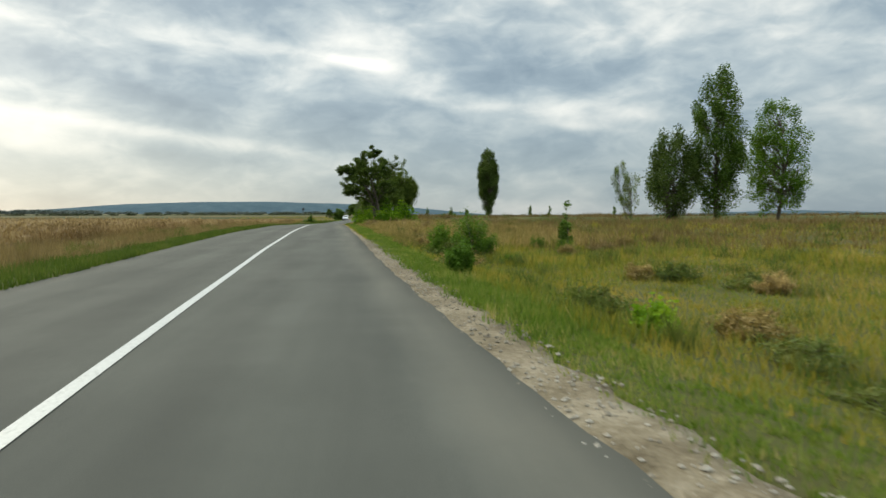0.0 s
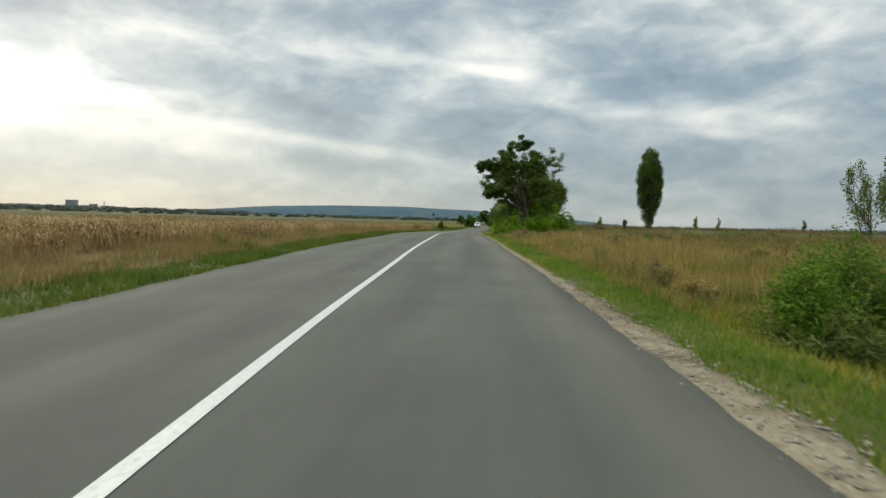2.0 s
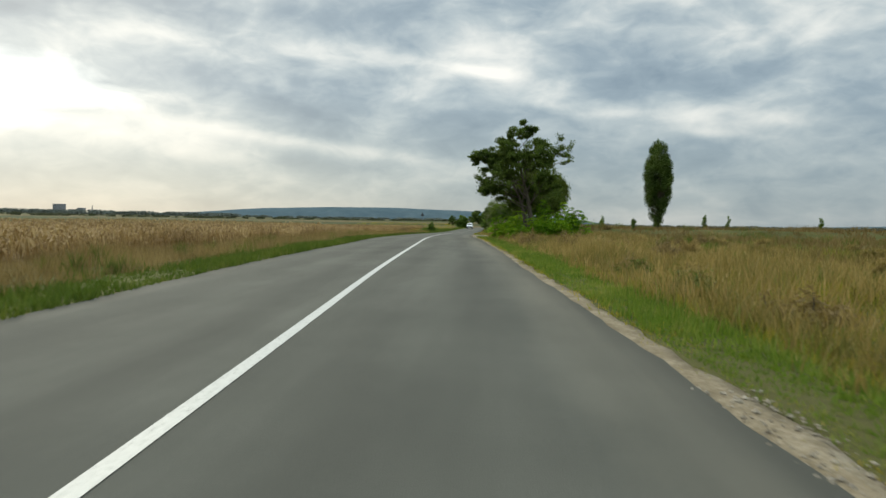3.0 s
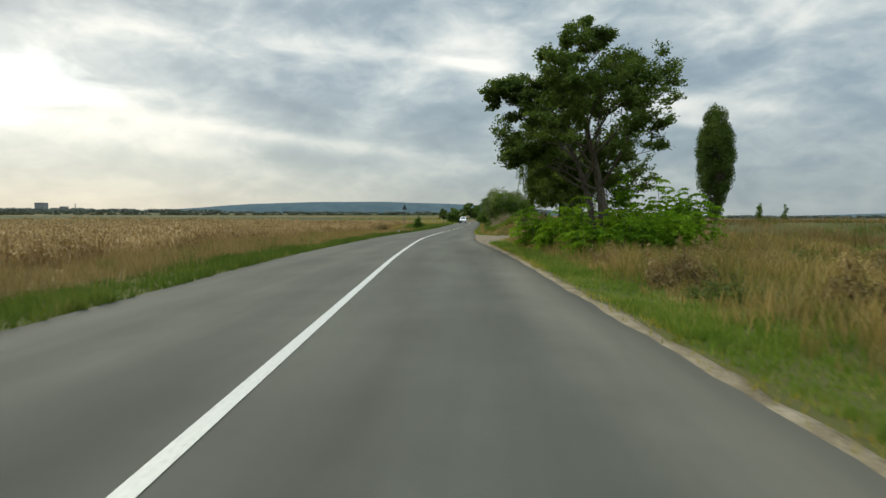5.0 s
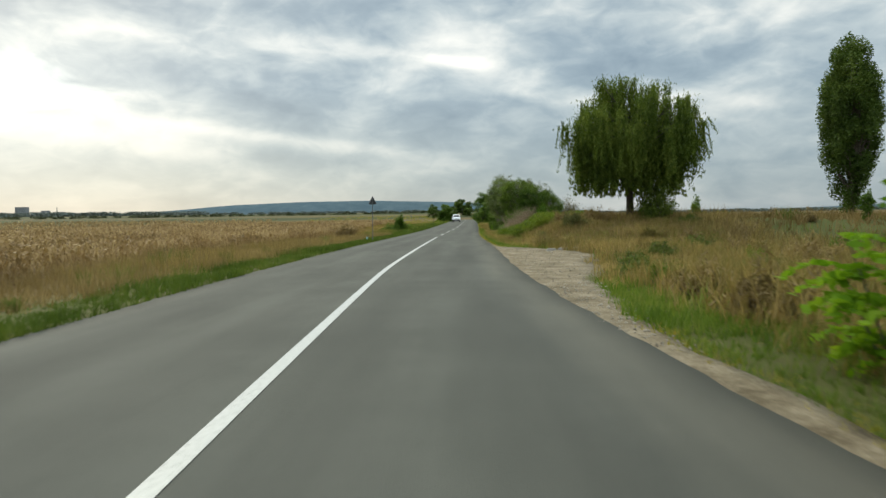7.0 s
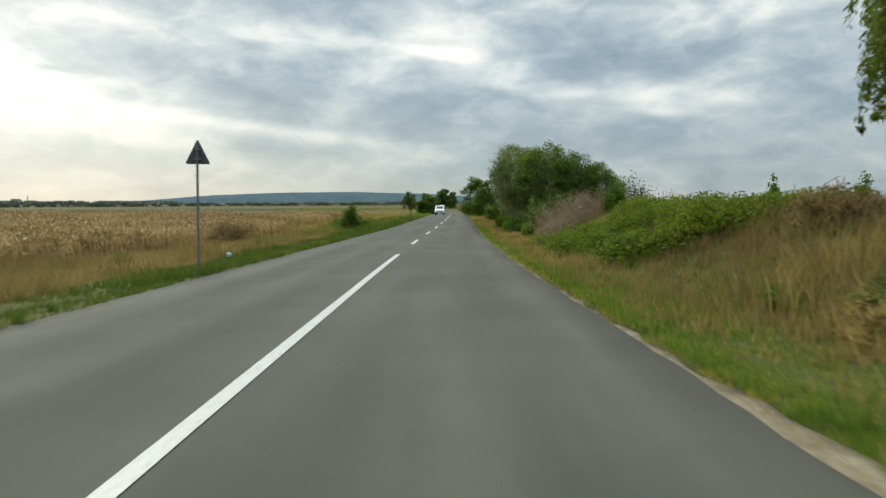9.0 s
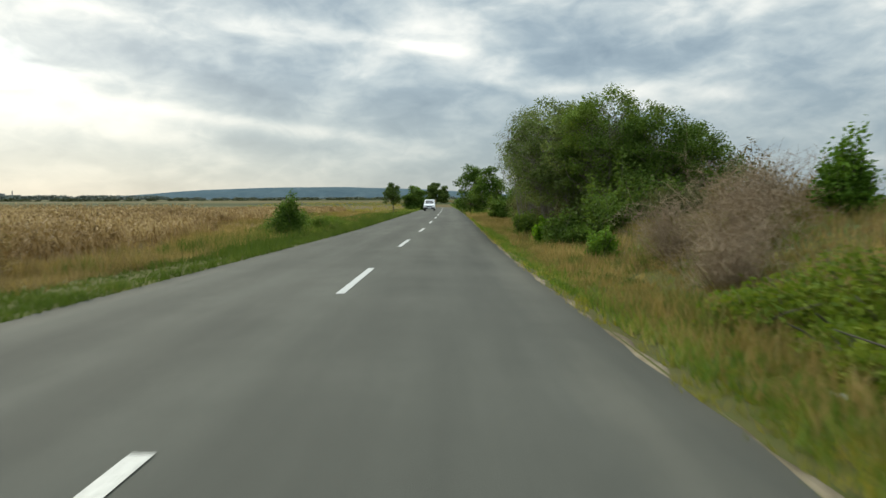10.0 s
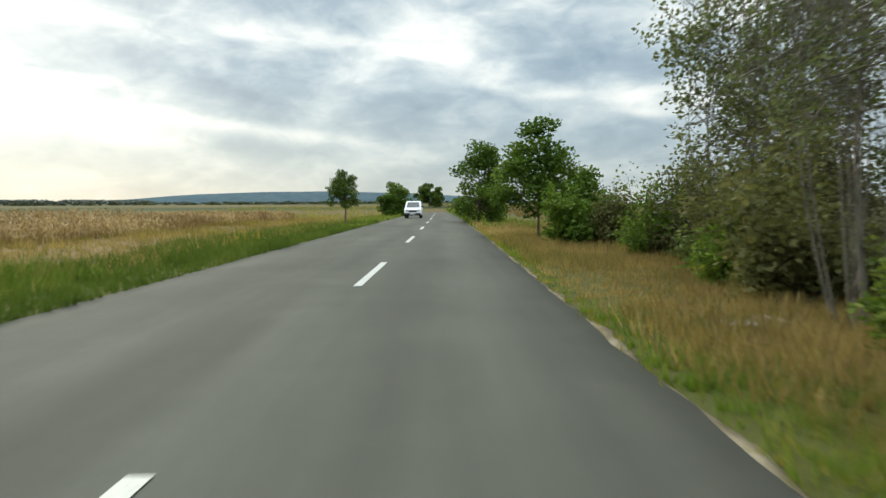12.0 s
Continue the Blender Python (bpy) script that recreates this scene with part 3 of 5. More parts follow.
def tree(name, label, category, at, height, profile, seed, tips=50, per_tip=260, leaf=0.15, long=1.6, spread=0.5, trunk=0.16, stems=1,
         leaf_mat=None, bark=None, twigs=2, rise=0.55, fork=0.3, droop=0.1, flat=0.7, group="", strands=0, lean=(0.0, 0.0), shell=0.45, sides=5):
    """Trunk with limbs and twigs, and a crown of single leaves gathered round the twig ends."""
    rng = np.random.RandomState(seed)
    root = thing(name, label, category, at, group)
    ends = inside_profile(rng, profile, height, tips, shell)
    ends[:, 0] += lean[0] * ends[:, 2] / height
    ends[:, 1] += lean[1] * ends[:, 2] / height
    wood, stem_paths = [], []
    for s in range(stems):
        a = 2 * np.pi * s / stems + rng.uniform(0, 1)
        foot = np.array([np.cos(a), np.sin(a), 0]) * (0.0 if stems == 1 else trunk * (2.2 if stems < 5 else rng.uniform(2, 9)))
        foot[2] = -0.25
        out = 0.0 if stems == 1 else 0.10 * height
        top = np.array([np.cos(a) * out + lean[0] * 0.8, np.sin(a) * out + lean[1] * 0.8, height * rng.uniform(0.72, 0.88)])
        P, tb = limb(rng, foot, top, trunk * (rng.uniform(0.8, 1.1) if s == 0 else rng.uniform(0.45, 0.9)), trunk * 0.12, 0.05 if stems < 5 else 0.09, 16, 6 if trunk < 0.1 else 8)
        wood.append(tb)
        stem_paths.append(P)
    for e in ends:
        P = stem_paths[rng.randint(stems)]
        want = max((fork + rng.uniform(0, 0.22)) * height, e[2] - rise * np.hypot(e[0], e[1]) - 0.12 * height)
        k = int(np.argmin(np.abs(P[:, 2] - want)))
        rad = trunk * 0.36 * (1 - 0.75 * P[k, 2] / height)
        Q, tb = limb(rng, P[k], e, rad, 0.012, 0.12, 5, sides)
        wood.append(tb)
        for _ in range(twigs):
            q = Q[rng.randint(2, 4)]
            wood.append(limb(rng, q, q + rng.normal(size=3) * spread * 0.9, rad * 0.4, 0.008, 0.1, 3, 3)[1])
    part_mesh("trunk", mesh_of("trunk", *joined(wood), bark or BARK, True), root)
    size = rng.uniform(0.6, 1.4, tips)
    pts = []
    for e, s in zip(ends, size):
        n = int(per_tip * s)
        g = ball(rng, n) * spread * 1.7 * s ** 0.5 * np.array([1, 1, flat])
        pts.append(e + g)
        for _ in range(strands):
            m = 64
            t = np.linspace(0, 1, m)
            fall = rng.uniform(0.2, 0.66) * height * (1 - 0.55 * smooth(2.6, 4.4, math.hypot(e[0], e[1])))
            top = e + rng.normal(size=3) * spread * 0.36
            sway = rng.normal(size=2) * 0.25
            line = np.stack([top[0] + sway[0] * t, top[1] + sway[1] * t, np.maximum(top[2] - fall * t, rng.uniform(0.17, 0.40) * height)], 1)
            pts.append(line + rng.normal(size=(m, 3)) * 0.04)
    part_mesh("crown", mesh_of("crown", *leaves(rng, np.concatenate(pts), leaf, long, droop), leaf_mat or GREEN_LEAF), root)
    return root


def bush(name, label, at, height, width, seed, mat=None, leaf=0.10, n=5200, group="", category="bush", long=1.7, depth=None, droop=0.1):
    """Many stems from one foot, leafy almost to the ground."""
    rng = np.random.RandomState(seed)
    root = thing(name, label, category, at, group)
    k = 44
    ends = inside_profile(rng, [(0.12, 0.34), (0.35, 0.5), (0.7, 0.42), (1.0, 0.12)], 1.0, k, 0.2) * np.array([width, depth or width, height])
    ends *= rng.uniform(0.7, 1.22, k)[:, None]
    wood = [limb(rng, (e[0] * 0.15, e[1] * 0.15, -0.15), e, 0.02, 0.005, 0.1, 5, 4)[1] for e in ends]
    part_mesh("branchwork", mesh_of("branchwork", *joined(wood), BARK, True), root)["kind"] = "stuff"
    s = 0.20 * (width + height) / 2
    pts = [e * rng.uniform(0.55, 1.0, int(n / k))[:, None] + ball(rng, int(n / k)) * s * rng.uniform(0.5, 1.1) * np.array([1, 1, 1.15]) for e in ends]
    pts = np.concatenate(pts)
    pts = pts[pts[:, 2] > 0.02]
    part_mesh("foliage", mesh_of("foliage", *leaves(rng, pts, leaf, long, droop), mat or GREEN_LEAF), root)
    return root


def on_land(x, y, sink=0.0):
    return (x, y, float(land(x, y)) - sink)


def plumed_shrub(name, label, at, height, width, seed, mat, group=""):
    """Upright suckers with long feathered leaves that arch outwards."""
    rng = np.random.RandomState(seed)
    root = thing(name, label, "shrub", at, group)
    wood, pts = [], []
    for k in range(16):
        a, r = rng.uniform(0, 6.28), width * 0.5 * rng.uniform(0, 1) ** 0.6
        h = height * rng.uniform(0.55, 1.0) * (1 - 0.35 * (2 * r / width) ** 2)
        foot = np.array([np.cos(a) * r * 0.6, np.sin(a) * r * 0.6, -0.1])
        P, tb = limb(rng, foot, (np.cos(a) * r, np.sin(a) * r, h), 0.02, 0.006, 0.05, 8, 4)
        wood.append(tb)
        for _ in range(19):
            q = P[rng.randint(1, 8)]
            b, ln = rng.uniform(0, 6.28), rng.uniform(0.3, 0.6)
            t = np.linspace(0.12, 1, 10)
            x, z = ln * t, ln * (0.55 * t - 0.75 * t * t)
            line = np.stack([q[0] + np.cos(b) * x, q[1] + np.sin(b) * x, q[2] + z], 1)
            off = np.array([-np.sin(b), np.cos(b), 0]) * 0.045
            pts += [line + off, line - off]
    pts = np.concatenate(pts)
    pts = pts[pts[:, 2] > 0.05]
    part_mesh("branchwork", mesh_of("branchwork", *joined(wood), BARK, True), root)
    part_mesh("foliage", mesh_of("foliage", *leaves(rng, pts, 0.072, 1.8, 0.1), mat), root)
    return root


def locust(name, label, at, height, seed, stems, clear, reach, levels, lean=0.0):
    """Trunks that fork again and again into rising limbs, with flat sprays of small leaves at the ends."""
    rng = np.random.RandomState(seed)
    root = thing(name, label, "tree", at, "locust trees")
    wood, sprays = [], []

    def grow(p, way, length, radius, level):
        t = np.linspace(0, 1, 5)[:, None]
        P = p + way * length * t + rng.normal(size=3) * length * 0.12 * t * t + np.array([0, 0, 0.14 * length]) * t * t
        wood.append(tube(P, radius * (1 - 0.55 * t[:, 0]), 5 if level < 2 else 3))
        if level == levels:
            sprays.append((P[1], P[4]))
            return
        if level == levels - 1:
            sprays.append((P[3], P[4]))
        for k in range(4 if level == 1 else 3):
            q = P[4] if k == 0 else P[rng.randint(2, 5)]
            d = way * 0.9 + rng.normal(size=3) * np.array([0.5, 0.5, 0.32])
            grow(q, d / np.linalg.norm(d), length * rng.uniform(0.42, 0.66), radius * 0.45, level + 1)

    for s, (x, y, r) in enumerate(stems):
        top = height * (0.93 if s == len(stems) - 1 else 0.78)
        t = np.linspace(0, 1, 14)[:, None]
        P = np.array([x, y, -0.3]) + np.array([x * 0.9, y * 0.9, top]) * t + np.array([lean, 0, 0]) * t * t + np.sin(t * np.array([5.0, 4.0, 0.0]) + s) * t * 0.035 * height
        wood.append(tube(P, r * (1 - 0.9 * t[:, 0] ** 0.8) * (1 + 0.5 * np.exp(-t[:, 0] * 25)), 9))
        count = 13 if levels > 3 else 7
        for k in range(count):
            f = clear / top + (0.97 - clear / top) * (k + rng.uniform(0, 0.8)) / count
            q = np.array([np.interp(f, t[:, 0], P[:, c]) for c in range(3)])
            up = (q[2] - clear) / (height - clear)
            ln = reach * 0.60 * (1 - 0.66 * max(up, 0)) * rng.uniform(0.75, 1.2)
            a = 2.4 * k + 3.1 * s + rng.uniform(-0.4, 0.4)
            way = np.array([np.cos(a) - (0.34 if levels > 3 else 0.0), np.sin(a), rng.uniform(0.25, 0.8) + 0.45 * up + (0.0 if levels > 3 else 0.35)])
            grow(q, way / np.linalg.norm(way), ln, r * (0.25 - 0.13 * up), 4 - min(levels, 3))
    part_mesh("trunk", mesh_of("trunk", *joined(wood), BARK, True), root)
    pts = []
    for a, b in sprays:
        n = rng.randint(40, 80)
        u = rng.uniform(-0.1, 1.35, n)[:, None]
        pts.append(a + (b - a) * u + ball(rng, n) * np.array([0.30, 0.30, 0.15]) * (0.75 if levels < 4 else 1.0))
    pts = np.concatenate(pts)
    pts = pts[pts[:, 2] > clear * 0.8]
    part_mesh("crown", mesh_of("crown", *leaves(rng, pts, 0.072, 1.8, 0.35), LOCUST_LEAF), root)


# the tall locust by the road, with its shrubs
locust("locust_tree", "tall airy locust tree with dark green leaves and twin grey trunks", on_land(6.45, 78.3), 8.2, 22, [(-0.15, 0.05, 0.24), (0.21, -0.08, 0.29)], 2.6, 4.2, 4, -1.4)
locust("locust_tree", "slender young locust tree with two thin stems", on_land(6.2, 81.6), 5.0, 23, [(-0.15, 0.0, 0.055), (0.10, 0.1, 0.07)], 1.5, 2.5, 3)
locust("locust_tree", "slender young locust tree with dark open crown", on_land(7.7, 82.8), 5.3, 24, [(-0.14, 0.1, 0.065), (0.08, 0.0, 0.06)], 1.6, 2.5, 3)
SUCKERS = [(4.6, 79.2, 1.4, 1.4), (5.8, 77.4, 2.4, 2.6), (7.3, 76.0, 2.2, 2.4), (9.0, 76.8, 2.5, 2.4), (10.2, 78.2, 2.9, 2.6), (5.5, 74.8, 1.4, 1.8), (7.0, 74.3, 1.6, 1.8), (8.4, 75.0, 1.9, 2.0), (4.3, 84.6, 2.2, 2.4), (6.0, 83.4, 2.3, 2.6),
           (8.0, 83.6, 2.1, 2.8), (7.6, 79.0, 3.5, 2.4), (5.2, 81.4, 1.5, 1.5), (9.8, 79.4, 3.6, 2.4)]
for i, (x, y, h, w) in enumerate(SUCKERS):
    plumed_shrub("locust_shrub", "bright green locust sucker shrub at the foot of the tall tree", on_land(x, y), h, w, 40 + i, BRIGHT_LEAF, "shrubs under the locust tree")
tree("weeping_willow", "weeping willow with hanging olive-green branches in dry grass", "tree", on_land(10.6, 120.6), 9.5,
     [(0.38, 2.9), (0.50, 4.0), (0.64, 4.4), (0.78, 3.7), (0.90, 2.4), (1.0, 0.6)], 37, tips=165, per_tip=45, leaf=0.046, long=4.6, spread=0.44, trunk=0.3,
     leaf_mat=WILLOW_LEAF, fork=0.22, droop=1.6, strands=17, shell=0.35)
bush("willow_sucker", "young green willow shoots at the foot of the willow", on_land(11.4, 118.4), 2.6, 3.0, 78, WILLOW_LEAF, 0.07, 7000)
tree("lombardy_poplar", "slender dark Lombardy poplar standing in the field", "tree", on_land(30.7, 131.0), 14.7,
     [(0.0, 0.5), (0.08, 0.75), (0.2, 1.05), (0.4, 1.75), (0.6, 2.05), (0.78, 1.6), (0.92, 0.75), (1.0, 0.1)], 33, tips=160, per_tip=330, leaf=0.115, spread=0.4, trunk=0.3, leaf_mat=DARK_LEAF, fork=0.04, droop=-0.3, flat=1.5)

# group of field trees
tree("field_tree", "broad dark willow-like tree in a group in the field", "tree", on_land(53.5, 96.0), 17.0,
     [(0.05, 1.6), (0.3, 3.9), (0.6, 3.8), (0.85, 2.0), (1.0, 0.3)], 51, tips=110, per_tip=210, leaf=0.18, spread=0.6, trunk=0.3, stems=3, leaf_mat=DARK_LEAF, fork=0.08, group="field trees", flat=1.7)
tree("field_tree", "tall poplar-like tree, the highest of a group in the field", "tree", on_land(60.5, 95.0), 25.0,
     [(0.05, 1.6), (0.25, 3.8), (0.5, 4.2), (0.72, 3.4), (0.88, 2.2), (1.0, 0.6)], 52, tips=140, per_tip=210, leaf=0.19, spread=0.62, trunk=0.4, leaf_mat=GREEN_LEAF, fork=0.08, group="field trees", flat=1.7)
tree("field_tree", "light green open-crowned tree at the end of a group", "tree", on_land(71.0, 95.0), 20.0,
     [(0.1, 2.2), (0.3, 4.8), (0.6, 4.9), (0.85, 3.4), (1.0, 0.5)], 56, tips=130, per_tip=190, leaf=0.17, spread=0.6, trunk=0.32, leaf_mat=BUSH_LEAF, fork=0.12, group="field trees", flat=1.3)
tree("field_sapling", "thin leaning young tree beside a group of field trees", "tree", on_land(42.0, 85.0), 8.3,
     [(0.12, 0.5), (0.4, 1.5), (0.75, 2.0), (1.0, 0.8)], 54, tips=60, per_tip=70, leaf=0.11, spread=0.22, trunk=0.1, leaf_mat=WILLOW_LEAF, fork=0.05, lean=(-1.2, 0.0), flat=2.4, stems=3)
for i, (x, y, h) in enumerate([(15.2, 31.2, 2.5), (45.3, 152.0, 4.0), (52.0, 158.0, 4.2), (66.0, 150.0, 3.6), (24.0, 118.0, 2.4), (19.8, 150.0, 3.4), (25.4, 150.0, 3.6)]):
    tree("young_tree", "slim young tree growing wild in dry grass", "tree", on_land(x, y), h, [(0.1, 0.07 * h), (0.45, 0.12 * h), (1.0, 0.02 * h)], 60 + i,
         tips=22, per_tip=42, leaf=0.04 + 0.022 * h, spread=0.045 * h, trunk=0.035, fork=0.1, group="young field trees", flat=1.3)
for i, (x, y, h, w) in enumerate([(8.3, 26.6, 1.35, 1.5), (10.0, 28.3, 2.0, 2.2), (7.5, 16.4, 0.95, 0.75), (9.0, 27.8, 1.2, 1.6)]):
    bush("field_bush", "dark green bush among dry grass", on_land(x, y), h, w, 70 + i, BUSH_LEAF, 0.04, 11000, "field bushes")

WEEDS = [bush("withered_weeds", label, (0, 0, 0), h, w, 520 + i, mat, leaf, 2600, "weed clumps in the dry field", "weeds", long, None, -0.9)
         for i, (label, h, w, mat, leaf, long) in enumerate([
             ("low clump of withered brown weeds in dry grass", 0.75, 1.3, BROWN_WEED, 0.028, 5.0), ("low clump of olive half-dry weeds in dry grass", 0.65, 1.5, WEED_GREEN, 0.03, 4.0),
             ("bushy clump of tan thistles in dry grass", 0.9, 1.0, DRY_GRASS, 0.028, 4.5), ("dense clump of green weeds in dry grass", 0.55, 1.2, WEED_CLUMP, 0.034, 2.6)])]
_rw = np.random.RandomState(530)
for k in range(150):
    y = _rw.uniform(4, 122)
    x = float(max(right_edge(y) + 2.4, shoulder_out(y) + 1.0)) + 17 * _rw.uniform(0, 1) ** 1.5
    m = pose(*on_land(x, y, 0.03), 0, 0, _rw.uniform(0, 360)) @ Matrix.Diagonal((*_rw.uniform(0.7, 1.35, 3), 1))
    kind = int(_rw.choice([1, 1, 2, 3] if y < 25 else [0, 0, 1, 2, 2, 3]))
    if k >= 4 and y < 25 and k % 2:
        continue
    if k < 4:
        WEEDS[k].matrix_basis = m
    else:
        copy_thing(WEEDS[kind], m)

bush("weed_clump", "bright green low weed clump in meadow grass", on_land(9.5, 9.4), 0.5, 1.1, 75, BRIGHT_LEAF, 0.05, 2600, "", "weeds", 2.2)

# thicket on the bank
THICKET = [(6.0, 153.4, 5.9), (7.8, 152.6, 5.0), (9.5, 153.2, 4.4), (4.5, 157.2, 6.3), (5.4, 155.4, 5.8), (6.4, 156.9, 6.0), (8.3, 157.0, 4.9),
           (4.5, 161.0, 6.7), (7.8, 162.0, 6.2), (4.7, 166.0, 7.3), (8.6, 168.0, 6.8), (5.2, 171.0, 7.8), (9.2, 174.5, 7.4), (6.9, 177.5, 8.0), (9.6, 180.5, 7.6), (10.4, 165.0, 5.4), (11.0, 171.5, 6.6)]
for i, (x, y, h) in enumerate(THICKET):
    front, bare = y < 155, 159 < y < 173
    tree("thicket_tree", "dense green thicket tree with thin grey stems" if front else "half-bare grey thicket tree with many thin stems" if bare else "dark thicket tree with thin grey stems", "tree", on_land(x, y), h,
         [(0.34, 1.2), (0.48, 1.7), (0.68, 1.8), (0.84, 1.3), (1.0, 0.3)] if front else [(0.26, 1.1), (0.5, 1.8), (0.72, 2.0), (0.88, 1.4), (1.0, 0.4)], 80 + i,
         tips=150 if front else 140, per_tip=170 if front else (68 if y < 164 else 46) if bare else 95 if y < 159 else 58, leaf=0.056 if front else 0.048 if bare else 0.07, twigs=5 if bare else 2, spread=0.27, trunk=0.05 if y < 163 else 0.032, stems=10,
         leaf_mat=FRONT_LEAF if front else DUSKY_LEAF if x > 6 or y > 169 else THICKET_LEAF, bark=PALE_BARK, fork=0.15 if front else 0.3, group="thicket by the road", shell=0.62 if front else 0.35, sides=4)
for i, (x, y, h, w) in enumerate([(4.2, 149.6, 1.0, 1.5), (4.2, 160.0, 0.9, 1.6), (4.5, 164.0, 0.9, 1.6), (5.0, 169.5, 1.2, 1.7), (5.6, 175.0, 1.5, 1.9), (6.2, 181.5, 2.3, 2.4)]):
    bush("understorey_bush", "low green bush under the thicket edge", on_land(x, y), h, w, 110 + i, GREEN_LEAF if i < 1 else WEED_CLUMP, 0.06, 4200, "bushes under the thicket")
bush("leafy_shrub", "bright green leafy shrub at the thicket's foot", on_land(3.4, 152.7), 1.2, 0.8, 119, BRIGHT_LEAF, 0.06, 4200)
for i, (x, y, h, w) in enumerate([(6.6, 176.5, 2.6, 3.0), (7.8, 182.0, 3.7, 3.2), (5.5, 173.2, 2.3, 2.2), (6.3, 174.8, 3.0, 2.6), (6.4, 185.5, 2.2, 2.6), (9.8, 187.0, 3.2, 3.4), (12.5, 183.0, 3.4, 3.6)]):
    bush("thicket_brush", "tangled olive brush at the end of the thicket", on_land(x, y), h, w, 170 + i, OLIVE_LEAF, 0.08, 5000, "brush in the thicket")
for i in range(0, 16):
    bush("thicket_brush", "tangled grey-brown brush between the thicket stems", on_land(8.0 + 3.8 * (i % 2) + 0.6 * math.sin(i * 2.1), 152.0 + i * 2.05), 2.9 + 0.7 * math.sin(i * 1.3), 3.0, 150 + i, BRUSH_LEAF, 0.08, 4200, "brush in the thicket")
for i in range(0, 10):
    bush("thicket_brush", "thin half-bare brush along the foot of the thicket", on_land(5.3 + 0.22 * i + 0.5 * math.sin(i * 2.7), 155.0 + i * 2.7), 1.7 + 0.5 * math.sin(i * 1.9), 2.2, 190 + i, BRUSH_LEAF if i % 3 else THICKET_LEAF, 0.055, 3000, "brush in the thicket")
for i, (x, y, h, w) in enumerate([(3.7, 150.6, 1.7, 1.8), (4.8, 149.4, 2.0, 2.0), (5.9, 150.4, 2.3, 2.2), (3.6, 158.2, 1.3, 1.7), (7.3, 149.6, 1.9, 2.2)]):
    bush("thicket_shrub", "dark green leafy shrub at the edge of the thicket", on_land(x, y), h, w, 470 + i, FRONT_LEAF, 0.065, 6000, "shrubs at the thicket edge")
tree("walnut_tree", "young walnut tree with broad leaves at the road's edge", "tree", on_land(4.4, 190.0), 5.0, [(0.2, 1.0), (0.42, 1.8), (0.75, 1.5), (1.0, 0.5)], 131,
     tips=46, per_tip=130, leaf=0.12, spread=0.36, trunk=0.07, fork=0.2, group="roadside walnuts")
tree("walnut_tree", "walnut tree with broad leaves at the road's edge", "tree", on_land(3.6, 214.0), 6.4, [(0.04, 1.5), (0.35, 2.3), (0.8, 2.0), (1.0, 0.6)], 132,
     tips=60, per_tip=140, leaf=0.15, spread=0.48, trunk=0.1, fork=0.2, group="roadside walnuts")
tree("walnut_tree", "small walnut tree behind the others", "tree", on_land(8.2, 199.0), 3.2, [(0.1, 1.4), (0.5, 1.9), (1.0, 0.6)], 133,
     tips=46, per_tip=130, leaf=0.13, spread=0.42, trunk=0.07, fork=0.2, group="roadside walnuts")
bush("roadside_bush", "round green bush beside the walnut trees", on_land(5.0, 186.0), 2.2, 2.2, 134, GREEN_LEAF, 0.12, 4200)

for i, (x, y, h, w) in enumerate([(25.0, 168.0, 2.2, 4.5), (29.0, 172.0, 2.8, 5.0), (33.0, 170.0, 2.4, 4.5), (37.5, 174.0, 2.0, 4.0)]):
    bush("field_hedge_bush", "low green hedge bush far out in the field", on_land(x, y), h, w, 240 + i, GREEN_LEAF, 0.2, 1800, "hedge in the field")

# left of the road
bush("conical_shrub", "dark green conical shrub at the edge of the maize", on_land(-8.6, 161.4), 2.4, 1.8, 141, GREEN_LEAF, 0.07, 9000)
tree("verge_tree", "small round tree with a clear stem on the verge", "tree", on_land(-6.6, 211.0), 4.7, [(0.30, 0.5), (0.42, 1.2), (0.6, 1.0), (0.8, 0.5), (1.0, 0.05)], 142,
     tips=34, per_tip=140, leaf=0.10, spread=0.28, trunk=0.07, fork=0.25, leaf_mat=DARK_LEAF, group="verge trees", shell=0.3)
tree("verge_tree", "leafy round tree low to the ground on the verge", "tree", on_land(-5.2, 251.0), 4.9, [(0.05, 1.5), (0.4, 2.2), (0.8, 1.5), (1.0, 0.4)], 143,
     tips=56, per_tip=140, leaf=0.17, spread=0.46, trunk=0.09, fork=0.08, group="verge trees")
tree("verge_tree", "dark round tree far along the road", "tree", on_land(-1.0, 372.0), 7.4, [(0.05, 3.6), (0.4, 4.9), (0.8, 3.6), (1.0, 1.0)], 144,
     tips=40, per_tip=170, leaf=0.4, spread=0.8, trunk=0.15, fork=0.08, leaf_mat=DARK_LEAF, group="verge trees")


